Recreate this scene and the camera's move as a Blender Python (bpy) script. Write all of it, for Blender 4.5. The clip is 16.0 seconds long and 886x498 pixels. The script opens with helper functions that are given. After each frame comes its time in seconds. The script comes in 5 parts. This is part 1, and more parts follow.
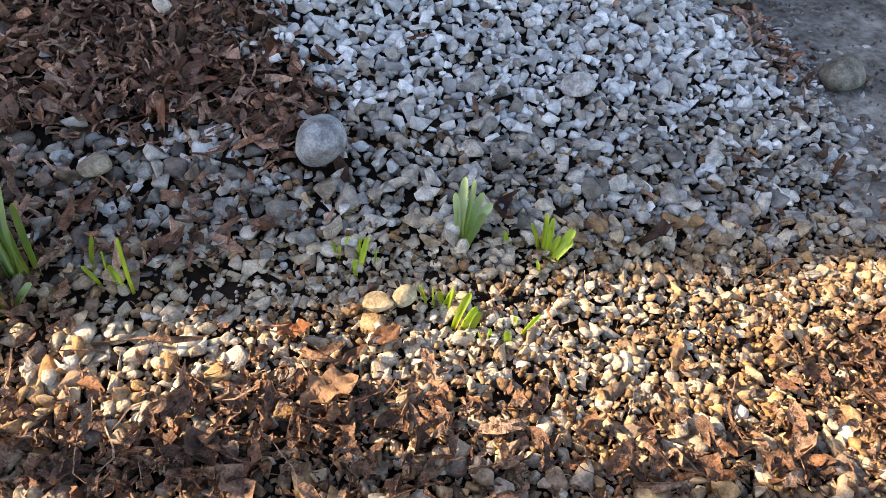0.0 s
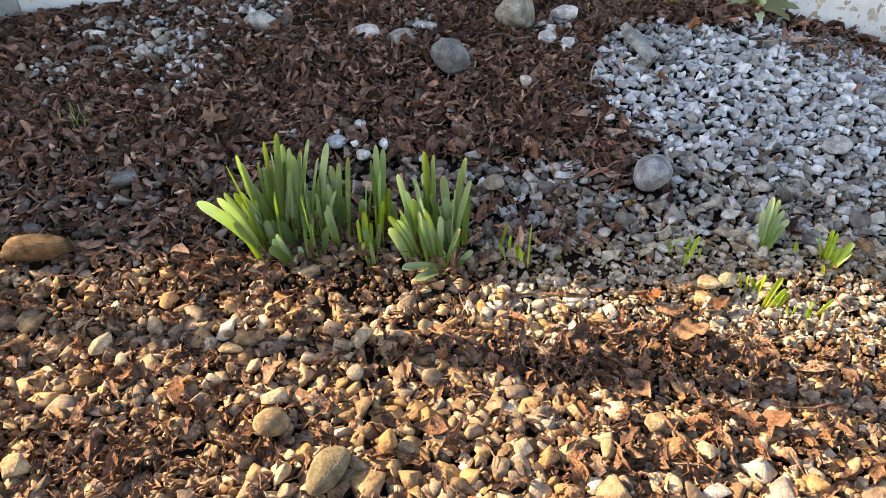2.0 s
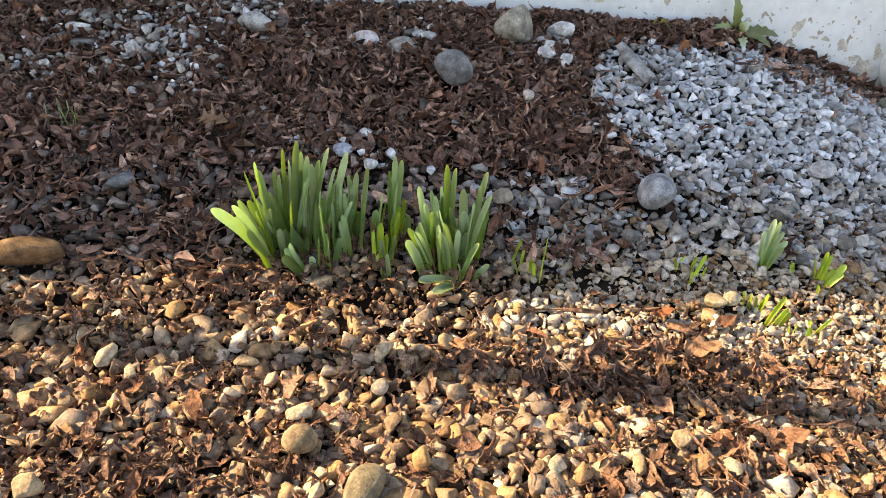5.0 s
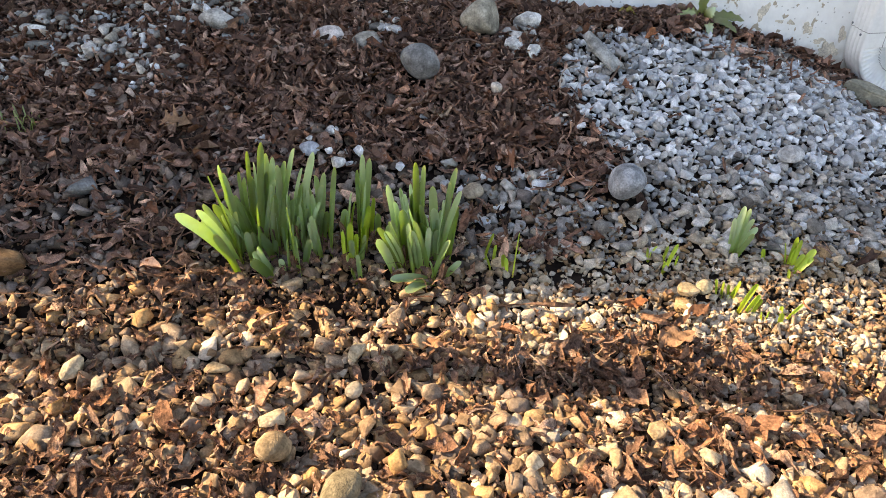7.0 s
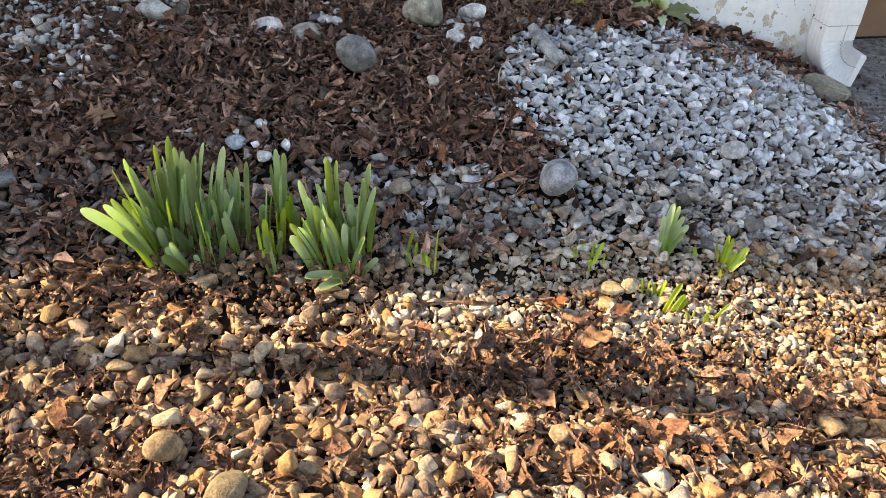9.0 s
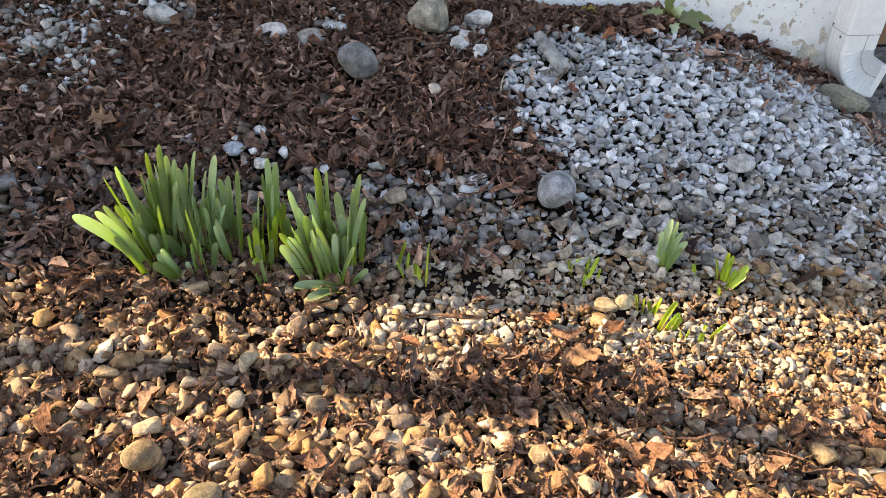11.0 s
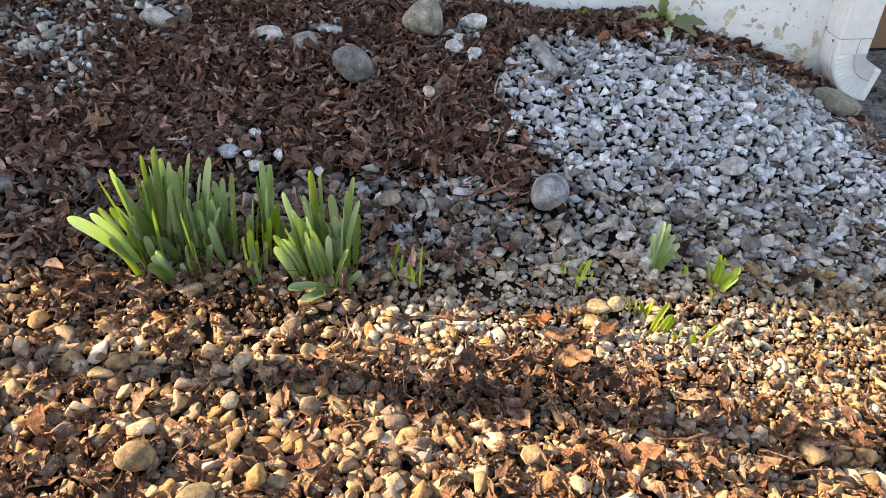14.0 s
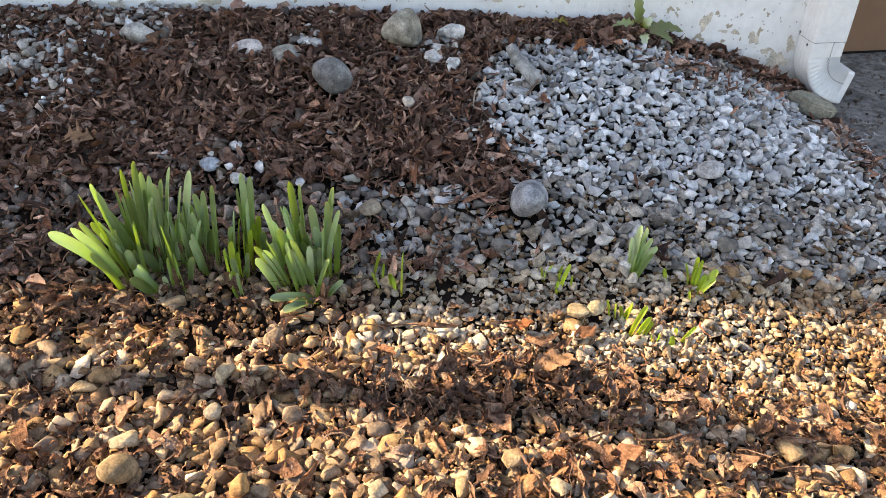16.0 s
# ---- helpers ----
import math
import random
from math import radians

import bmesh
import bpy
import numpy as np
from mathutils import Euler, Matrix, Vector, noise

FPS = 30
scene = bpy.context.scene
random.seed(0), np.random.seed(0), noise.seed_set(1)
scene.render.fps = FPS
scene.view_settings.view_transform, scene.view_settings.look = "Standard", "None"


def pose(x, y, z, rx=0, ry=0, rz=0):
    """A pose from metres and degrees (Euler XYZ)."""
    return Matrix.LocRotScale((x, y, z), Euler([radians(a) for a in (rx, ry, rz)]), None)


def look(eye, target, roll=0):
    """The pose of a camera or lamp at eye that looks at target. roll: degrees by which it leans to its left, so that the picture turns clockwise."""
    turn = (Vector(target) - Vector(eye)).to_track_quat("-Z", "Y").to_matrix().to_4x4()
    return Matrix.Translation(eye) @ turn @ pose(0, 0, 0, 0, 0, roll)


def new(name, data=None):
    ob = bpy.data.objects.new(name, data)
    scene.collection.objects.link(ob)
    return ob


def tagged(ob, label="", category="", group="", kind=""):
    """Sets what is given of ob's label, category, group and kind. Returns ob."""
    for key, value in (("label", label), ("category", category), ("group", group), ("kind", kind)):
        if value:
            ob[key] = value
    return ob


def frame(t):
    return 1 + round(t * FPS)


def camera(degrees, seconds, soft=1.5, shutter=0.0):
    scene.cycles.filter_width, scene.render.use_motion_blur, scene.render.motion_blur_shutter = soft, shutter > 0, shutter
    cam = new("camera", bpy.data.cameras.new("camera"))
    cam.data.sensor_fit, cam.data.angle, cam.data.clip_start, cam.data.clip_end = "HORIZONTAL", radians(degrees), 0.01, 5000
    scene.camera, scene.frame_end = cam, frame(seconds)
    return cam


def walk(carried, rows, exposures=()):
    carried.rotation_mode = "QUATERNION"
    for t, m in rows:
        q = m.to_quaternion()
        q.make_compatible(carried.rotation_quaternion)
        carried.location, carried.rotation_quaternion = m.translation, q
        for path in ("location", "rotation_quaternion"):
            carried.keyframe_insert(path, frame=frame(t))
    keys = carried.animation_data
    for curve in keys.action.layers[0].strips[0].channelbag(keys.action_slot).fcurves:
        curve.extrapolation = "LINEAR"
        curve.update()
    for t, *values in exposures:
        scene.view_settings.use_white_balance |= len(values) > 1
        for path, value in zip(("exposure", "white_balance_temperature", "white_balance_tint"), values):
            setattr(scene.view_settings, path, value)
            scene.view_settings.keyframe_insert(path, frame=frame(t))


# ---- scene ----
cam = camera(61.23, 16.0, soft=0.55)
PATH = [
    (0, look((0.7518, -0.7305, 0.7327), (0.9864, 0.4773, -0.4404), 0.18)),
    (0.5, look((0.7341, -0.8142, 0.7912), (0.9287, 0.4189, -0.3629), -0.46)),
    (1, look((0.6257, -0.8532, 0.8369), (0.7651, 0.4069, -0.2956), -1.35)),
    (1.5, look((0.4528, -0.9548, 0.8651), (0.4992, 0.3749, -0.1930), -2.95)),
    (2, look((0.3100, -1.1330, 0.8457), (0.3076, 0.2644, -0.1224), -3.35)),
    (2.5, look((0.1736, -1.1587, 0.8697), (0.2078, 0.2599, -0.0665), -1.99)),
    (3, look((0.1369, -1.1434, 0.8629), (0.2244, 0.2770, -0.0672), 0.60)),
    (3.5, look((0.1343, -1.1177, 0.8656), (0.2549, 0.2959, -0.0709), 1.79)),
    (4, look((0.1447, -1.1109, 0.8622), (0.2779, 0.2928, -0.0874), 1.84)),
    (6.5, look((0.1527, -1.0939, 0.8601), (0.3499, 0.2840, -0.1157), 1.37)),
    (7, look((0.1625, -1.0882, 0.8654), (0.3697, 0.2829, -0.1181), 1.09)),
    (7.5, look((0.1792, -1.0984, 0.8667), (0.3945, 0.2672, -0.1226), 1.03)),
    (8, look((0.2191, -1.1244, 0.8632), (0.4358, 0.2391, -0.1286), 1.09)),
    (8.5, look((0.2806, -1.0999, 0.8598), (0.4867, 0.2625, -0.1360), 1.12)),
    (11, look((0.4044, -1.0663, 0.8780), (0.5248, 0.2991, -0.1276), 0.55)),
    (11.5, look((0.4055, -1.0591, 0.8753), (0.5216, 0.3063, -0.1308), 0.86)),
    (12, look((0.3965, -1.0623, 0.8804), (0.5073, 0.3030, -0.1265), 1.15)),
    (12.5, look((0.3750, -1.0784, 0.8860), (0.4821, 0.2890, -0.1184), 1.28)),
    (13, look((0.3735, -1.0728, 0.8847), (0.4784, 0.2948, -0.1196), 1.12)),
    (13.5, look((0.3838, -1.0669, 0.8793), (0.4940, 0.3031, -0.1212), 0.82)),
    (14, look((0.4126, -1.0746, 0.8804), (0.5373, 0.2948, -0.1191), 0.66)),
    (14.5, look((0.4201, -1.0819, 0.8743), (0.5544, 0.2906, -0.1198), 0.44)),
    (15, look((0.4230, -1.0890, 0.8812), (0.5646, 0.2878, -0.1058), 0.29)),
    (15.5, look((0.4362, -1.0894, 0.8851), (0.5801, 0.2920, -0.0952), 0.08)),
    (16, look((0.4316, -1.0893, 0.8863), (0.5773, 0.2905, -0.0960), 0.00)),
]
walk(cam, PATH, [(0, 1.42, 7250, 15.5), (0.6, 1.42, 7350, 15.5), (1.1, 1.42, 7750, 15.5), (1.6, 1.47, 8000, 15.5), (16, 1.47, 8000, 15.5)])

# ---- light ----
SUN_EL, SUN_AZ = radians(33), radians(-15)
SUN_WAY = Vector((math.cos(SUN_AZ) * math.cos(SUN_EL), math.sin(SUN_AZ) * math.cos(SUN_EL), -math.sin(SUN_EL)))
world = bpy.data.worlds.new("sky")
scene.world = world
world.use_nodes = True
wn = world.node_tree.nodes
sky = wn.new("ShaderNodeTexSky")
sky.sky_type, sky.sun_disc = "NISHITA", False
sky.sun_elevation, sky.sun_rotation = SUN_EL, math.atan2(-SUN_WAY.x, -SUN_WAY.y)
world.node_tree.links.new(sky.outputs[0], wn["Background"].inputs[0])
wn["Background"].inputs[1].default_value = 0.15
lamp = bpy.data.lights.new("sun", "SUN")
lamp.energy, lamp.angle, lamp.color = 5.0, radians(0.53), (1.0, 0.845, 0.59)
sun = new("sun", lamp)
sun.matrix_world = look((0, 0, 0), SUN_WAY)



# ---- materials ----
def material(name, colours, scale=30.0, rough=0.8, bump=0.3, bump_scale=120.0, vary="island", spots=0.35, translucent=0.0, metal=0.0, fine=0.25):
    """A surface whose pieces differ in colour (by mesh island or by object) with mottling at two scales."""
    m = bpy.data.materials.new(name)
    m.use_nodes = True
    n, l = m.node_tree.nodes, m.node_tree.links
    b = n["Principled BSDF"]
    b.inputs["Roughness"].default_value, b.inputs["Metallic"].default_value = rough, metal
    b.inputs["Specular IOR Level"].default_value = 0.15 if rough > 0.64 else 0.35
    co = n.new("ShaderNodeTexCoord")
    big, small, grain = n.new("ShaderNodeTexNoise"), n.new("ShaderNodeTexNoise"), n.new("ShaderNodeTexNoise")
    for node, s, d in ((big, scale, 4), (small, scale * 6, 3), (grain, bump_scale, 5)):
        node.inputs["Scale"].default_value, node.inputs["Detail"].default_value = s, d
        l.new(co.outputs["Object"], node.inputs["Vector"])
    ramp = n.new("ShaderNodeValToRGB")
    el = ramp.color_ramp.elements
    for i, c in enumerate(colours):
        p = i / max(1, len(colours) - 1)
        e = el[i] if i < 2 and len(colours) > 1 else (el.new(p) if i else el[0])
        e.position, e.color = p, (*c, 1)
    if vary == "none":
        l.new(big.outputs["Fac"], ramp.inputs["Fac"])
    else:
        geo = n.new("ShaderNodeNewGeometry" if vary == "island" else "ShaderNodeObjectInfo")
        l.new(geo.outputs["Random Per Island" if vary == "island" else "Random"], ramp.inputs["Fac"])
    # blotches
    def mul(prev, fac_socket, lo, hi):
        mr = n.new("ShaderNodeMapRange")
        mr.inputs["From Min"].default_value, mr.inputs["From Max"].default_value = 0.3, 0.7
        mr.inputs["To Min"].default_value, mr.inputs["To Max"].default_value = lo, hi
        l.new(fac_socket, mr.inputs["Value"])
        mx = n.new("ShaderNodeVectorMath")
        mx.operation = "SCALE"
        l.new(prev, mx.inputs[0])
        l.new(mr.outputs[0], mx.inputs["Scale"])
        return mx.outputs[0]
    col = mul(ramp.outputs["Color"], big.outputs["Fac"], 1 - spots, 1 + spots)
    col = mul(col, small.outputs["Fac"], 1 - fine, 1 + fine)
    l.new(col, b.inputs["Base Color"])
    bp = n.new("ShaderNodeBump")
    bp.inputs["Strength"].default_value, bp.inputs["Distance"].default_value = bump, 0.004
    l.new(grain.outputs["Fac"], bp.inputs["Height"])
    l.new(bp.outputs[0], b.inputs["Normal"])
    if translucent:
        tr, mix = n.new("ShaderNodeBsdfTranslucent"), n.new("ShaderNodeMixShader")
        mix.inputs[0].default_value = translucent
        l.new(col, tr.inputs["Color"])
        l.new(b.outputs[0], mix.inputs[1])
        l.new(tr.outputs[0], mix.inputs[2])
        l.new(mix.outputs[0], n["Material Output"].inputs["Surface"])
    return m


TAN = [(0.145, 0.101, 0.073), (0.397, 0.255, 0.132), (0.226, 0.178, 0.145), (0.461, 0.306, 0.166), (0.298, 0.223, 0.158), (0.560, 0.417, 0.274), (0.352, 0.191, 0.078), (0.181, 0.138, 0.113), (0.434, 0.308, 0.191), (0.614, 0.493, 0.373), (0.208, 0.124, 0.073), (0.452, 0.281, 0.132), (0.261, 0.202, 0.158)]
WHITE = [(0.330, 0.345, 0.365), (0.800, 0.815, 0.840), (0.210, 0.212, 0.218), (0.880, 0.885, 0.895), (0.430, 0.455, 0.490), (0.200, 0.165, 0.130), (0.780, 0.795, 0.820), (0.320, 0.300, 0.265), (0.620, 0.645, 0.680), (0.250, 0.258, 0.272), (0.560, 0.580, 0.610)]
BARK = [(0.031, 0.017, 0.014), (0.255, 0.144, 0.106), (0.017, 0.01, 0.008), (0.404, 0.23, 0.169), (0.047, 0.026, 0.021), (0.321, 0.174, 0.122), (0.021, 0.013, 0.01), (0.62, 0.407, 0.31), (0.072, 0.041, 0.032), (0.463, 0.242, 0.158), (0.026, 0.016, 0.013), (0.535, 0.326, 0.249)]
DEAD = [(0.150, 0.084, 0.059), (0.274, 0.160, 0.107), (0.088, 0.048, 0.036), (0.353, 0.218, 0.152), (0.212, 0.105, 0.063), (0.163, 0.097, 0.072), (0.300, 0.143, 0.077), (0.406, 0.273, 0.201), (0.071, 0.040, 0.031)]
m_peb, m_peb1 = material("river_pebble", TAN, 55, 0.7, 0.6, 350, spots=0.5), material("river_pebble_single", TAN, 0.75, 0.7, 0.6, 4.5, "object", spots=0.5)
# Greyer palette for pebbles behind the shade edge: shade put into the colour.
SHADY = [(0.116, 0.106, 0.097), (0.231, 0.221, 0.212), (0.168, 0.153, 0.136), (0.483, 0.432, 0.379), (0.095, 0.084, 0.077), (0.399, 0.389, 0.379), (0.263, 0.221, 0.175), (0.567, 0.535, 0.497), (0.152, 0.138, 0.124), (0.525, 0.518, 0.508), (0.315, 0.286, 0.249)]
m_shady = material("shaded_pebble", SHADY, 60, 0.75, 0.5, 400, spots=0.5)
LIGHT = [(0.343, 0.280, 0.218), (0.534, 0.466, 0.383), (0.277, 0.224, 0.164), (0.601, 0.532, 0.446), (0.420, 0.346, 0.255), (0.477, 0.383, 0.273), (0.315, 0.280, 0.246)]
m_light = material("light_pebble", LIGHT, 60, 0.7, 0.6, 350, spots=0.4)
# Darker, browner copy of the SHADY palette.
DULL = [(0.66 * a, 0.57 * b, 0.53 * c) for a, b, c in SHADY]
m_dull = material("dull_pebble", DULL, 60, 0.8, 0.5, 400, spots=0.5)
# Dark brown copy for the lower layer: gap shade put into the colour.
GAP_SHADE = [(0.105, 0.078, 0.056), (0.060, 0.044, 0.034), (0.150, 0.115, 0.085), (0.045, 0.034, 0.027), (0.120, 0.088, 0.062)]
m_gap_shade = material("gap_shade_pebble", GAP_SHADE, 60, 0.9, 0.6, 350, spots=0.5)
m_white, m_white1 = material("marble_chip", WHITE, 70, 0.6, 0.5, 300, spots=0.35, fine=0.15), material("marble_chip_single", WHITE, 0.9, 0.6, 0.5, 4.0, "object", spots=0.35, fine=0.15)
m_bark, m_bark1 = material("bark", BARK, 70, 0.85, 0.8, 500, spots=0.55, fine=0.4), material("bark_single", BARK, 1.1, 0.85, 0.8, 7.5, "object", spots=0.55, fine=0.4)
m_dead, m_dead1 = material("dead_leaf", DEAD, 90, 0.8, 1.0, 300, translucent=0.12, spots=0.6, fine=0.4), material("dead_leaf_single", DEAD, 1.5, 0.8, 1.0, 5.0, "object", translucent=0.12, spots=0.6, fine=0.4)
# Soil kept near black to stand for shade in the gaps between stones.
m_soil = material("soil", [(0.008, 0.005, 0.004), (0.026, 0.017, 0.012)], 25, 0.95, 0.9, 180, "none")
m_crumb = material("soil_crumb", [(0.075, 0.050, 0.033), (0.27, 0.170, 0.095), (0.16, 0.100, 0.060)], 80, 0.95, 0.6, 400)
m_drive = material("driveway", [(0.16, 0.15, 0.14), (0.31, 0.295, 0.275)], 9, 0.92, 0.8, 260, "none", fine=0.45)
m_door = material("door_paint", [(0.25, 0.135, 0.08), (0.27, 0.15, 0.09)], 4, 0.6, 0.1, 60, "none", 0.06, fine=0.05)
m_pipe = material("white_enamel", [(0.82, 0.82, 0.81), (0.87, 0.87, 0.86)], 14, 0.38, 0.06, 40, "none", 0.05, fine=0.04)
m_pipe2 = material("grey_pipe", [(0.10, 0.11, 0.13), (0.16, 0.17, 0.19)], 14, 0.5, 0.1, 90, "none", 0.15)
m_joint = material("joint", [(0.35, 0.34, 0.33), (0.45, 0.44, 0.43)], 60, 0.6, 0.1, 90, "none")
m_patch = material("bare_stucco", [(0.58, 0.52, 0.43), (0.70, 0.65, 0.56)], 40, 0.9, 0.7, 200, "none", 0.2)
m_caster = material("caster_black", [(0.05, 0.05, 0.05), (0.08, 0.08, 0.08)], 20, 0.6, 0.2, 90, "none")


def wall_material():
    m = material("wall_paint", [(0.86, 0.87, 0.86), (0.90, 0.90, 0.89)], 5, 0.75, 1.0, 34, "none", 0.04, fine=0.05)
    n, l = m.node_tree.nodes, m.node_tree.links
    b = n["Principled BSDF"]
    src = b.inputs["Base Color"].links[0].from_socket
    co = n["Texture Coordinate"]
    # small chips in the paint, denser low on the wall
    chip, sep, low = n.new("ShaderNodeTexNoise"), n.new("ShaderNodeSeparateXYZ"), n.new("ShaderNodeMapRange")
    chip.inputs["Scale"].default_value, chip.inputs["Detail"].default_value = 26, 6
    l.new(co.outputs["Object"], chip.inputs["Vector"])
    l.new(co.outputs["Object"], sep.inputs[0])
    low.inputs["From Min"].default_value, low.inputs["From Max"].default_value = 0.0, 0.45
    low.inputs["To Min"].default_value, low.inputs["To Max"].default_value = 0.57, 0.74
    l.new(sep.outputs["Z"], low.inputs["Value"])
    gt = n.new("ShaderNodeMath")
    gt.operation = "SUBTRACT"
    l.new(chip.outputs["Fac"], gt.inputs[0])
    l.new(low.outputs[0], gt.inputs[1])
    sh = n.new("ShaderNodeMapRange")
    sh.inputs["From Max"].default_value = 0.02
    l.new(gt.outputs[0], sh.inputs["Value"])
    mix = n.new("ShaderNodeMix")
    mix.data_type = "RGBA"
    l.new(sh.outputs[0], mix.inputs[0])
    l.new(src, mix.inputs[6])
    mix.inputs[7].default_value = (0.46, 0.40, 0.31, 1)
    # pinholes
    pin = n.new("ShaderNodeTexVoronoi")
    pin.inputs["Scale"].default_value = 45
    l.new(co.outputs["Object"], pin.inputs["Vector"])
    ps = n.new("ShaderNodeMapRange")
    ps.inputs["From Min"].default_value, ps.inputs["From Max"].default_value = 0.09, 0.13
    ps.inputs["To Min"].default_value, ps.inputs["To Max"].default_value = 0.75, 0.0
    l.new(pin.outputs["Distance"], ps.inputs["Value"])
    mix2 = n.new("ShaderNodeMix")
    mix2.data_type = "RGBA"
    l.new(ps.outputs[0], mix2.inputs[0])
    l.new(mix.outputs[2], mix2.inputs[6])
    mix2.inputs[7].default_value = (0.30, 0.29, 0.28, 1)
    # earth splashed up the foot of the wall
    mud, damp, fade = n.new("ShaderNodeTexNoise"), n.new("ShaderNodeMapRange"), n.new("ShaderNodeMath")
    mud.inputs["Scale"].default_value, mud.inputs["Detail"].default_value = 17, 7
    l.new(co.outputs["Object"], mud.inputs["Vector"])
    damp.inputs["From Min"].default_value, damp.inputs["From Max"].default_value = 0.02, 0.15
    damp.inputs["To Min"].default_value, damp.inputs["To Max"].default_value = 0.25, -0.45
    l.new(sep.outputs["Z"], damp.inputs["Value"])
    fade.operation = "ADD"
    l.new(mud.outputs["Fac"], fade.inputs[0])
    l.new(damp.outputs[0], fade.inputs[1])
    amount = n.new("ShaderNodeMapRange")
    amount.inputs["From Min"].default_value, amount.inputs["From Max"].default_value = 0.42, 0.72
    amount.inputs["To Max"].default_value = 0.6
    l.new(fade.outputs[0], amount.inputs["Value"])
    mix3 = n.new("ShaderNodeMix")
    mix3.data_type = "RGBA"
    l.new(amount.outputs[0], mix3.inputs[0])
    l.new(mix2.outputs[2], mix3.inputs[6])
    mix3.inputs[7].default_value = (0.42, 0.36, 0.27, 1)
    l.new(mix3.outputs[2], b.inputs["Base Color"])
    return m


m_wall = wall_material()
m_wall.node_tree.nodes["Bump"].inputs["Distance"].default_value = 0.007
# Greyer copy for the buttress: shading and dirt put into the colour.
m_wall_greyed = material("wall_greyed", [(0.36, 0.39, 0.38), (0.46, 0.48, 0.47)], 7, 0.75, 0.6, 40, "none", 0.15)


def leaf_material(name, stops, translucent=0.45, rough=0.36, sheen_colour=(0.48, 0.56, 0.45)):
    """A leaf that changes colour along its length (the first texture coordinate)."""
    m = bpy.data.materials.new(name)
    m.use_nodes = True
    n, l = m.node_tree.nodes, m.node_tree.links
    b = n["Principled BSDF"]
    b.inputs["Roughness"].default_value, b.inputs["Specular IOR Level"].default_value = rough, 0.85
    b.inputs["Coat Weight"].default_value, b.inputs["Coat Roughness"].default_value = 0.8, 0.24
    co, sep, ramp = n.new("ShaderNodeTexCoord"), n.new("ShaderNodeSeparateXYZ"), n.new("ShaderNodeValToRGB")
    l.new(co.outputs["UV"], sep.inputs[0])
    l.new(sep.outputs["X"], ramp.inputs["Fac"])
    el = ramp.color_ramp.elements
    for i, (p, c) in enumerate(stops):
        e = el[i] if i < 2 else el.new(p)
        e.position, e.color = p, (*c, 1)
    inf, noi, vein = n.new("ShaderNodeObjectInfo"), n.new("ShaderNodeTexNoise"), n.new("ShaderNodeTexWave")
    noi.inputs["Scale"].default_value = 30
    l.new(co.outputs["Object"], noi.inputs["Vector"])
    vein.bands_direction = "Y"
    vein.inputs["Scale"].default_value, vein.inputs["Distortion"].default_value = 4.0, 0.6
    l.new(co.outputs["UV"], vein.inputs["Vector"])
    hsv, add = n.new("ShaderNodeHueSaturation"), n.new("ShaderNodeMath")
    add.operation = "MULTIPLY_ADD"
    l.new(inf.outputs["Random"], add.inputs[0])
    add.inputs[1].default_value, add.inputs[2].default_value = 0.85, 0.20
    ad2 = n.new("ShaderNodeMath")
    l.new(add.outputs[0], ad2.inputs[0])
    l.new(noi.outputs["Fac"], ad2.inputs[1])
    ad2.operation = "ADD"
    l.new(ad2.outputs[0], hsv.inputs["Value"])
    # Pale bloom and sunlit sheen put into colour, stronger towards the tip.
    sheen_mix = n.new("ShaderNodeMix")
    sheen_mix.data_type = "RGBA"
    sheen_share = n.new("ShaderNodeMath")
    sheen_share.operation = "MULTIPLY"
    l.new(inf.outputs["Random"], sheen_share.inputs[0])
    l.new(sep.outputs["X"], sheen_share.inputs[1])
    l.new(sheen_share.outputs[0], sheen_mix.inputs[0])
    l.new(ramp.outputs["Color"], sheen_mix.inputs[6])
    sheen_mix.inputs[7].default_value = (*sheen_colour, 1)
    l.new(sheen_mix.outputs[2], hsv.inputs["Color"])
    l.new(hsv.outputs[0], b.inputs["Base Color"])
    bp = n.new("ShaderNodeBump")
    bp.inputs["Strength"].default_value, bp.inputs["Distance"].default_value = 0.25, 0.002
    l.new(vein.outputs["Fac"], bp.inputs["Height"])
    l.new(bp.outputs[0], b.inputs["Normal"])
    tr, mix = n.new("ShaderNodeBsdfTranslucent"), n.new("ShaderNodeMixShader")
    mix.inputs[0].default_value = translucent
    thru = n.new("ShaderNodeMix")
    thru.data_type = "RGBA"
    thru.inputs[0].default_value = 0.8
    l.new(hsv.outputs[0], thru.inputs[6])
    thru.inputs[7].default_value = (0.72, 0.94, 0.12, 1)
    l.new(thru.outputs[2], tr.inputs["Color"])
    l.new(b.outputs[0], mix.inputs[1])
    l.new(tr.outputs[0], mix.inputs[2])
    l.new(mix.outputs[0], n["Material Output"].inputs["Surface"])
    return m


# Upper daffodil stops are lightened as well to suggest sheen.
m_daff = leaf_material("daffodil_leaf", [(0.0, (0.52, 0.48, 0.10)), (0.20, (0.18, 0.27, 0.035)), (0.48, (0.115, 0.200, 0.082)), (0.955, (0.140, 0.225, 0.128)), (1.0, (0.60, 0.52, 0.14))])
m_sprout = leaf_material("sprout_leaf", [(0.0, (0.66, 0.58, 0.06)), (0.4, (0.48, 0.54, 0.05)), (1.0, (0.36, 0.46, 0.06))], sheen_colour=(0.34, 0.46, 0.08))
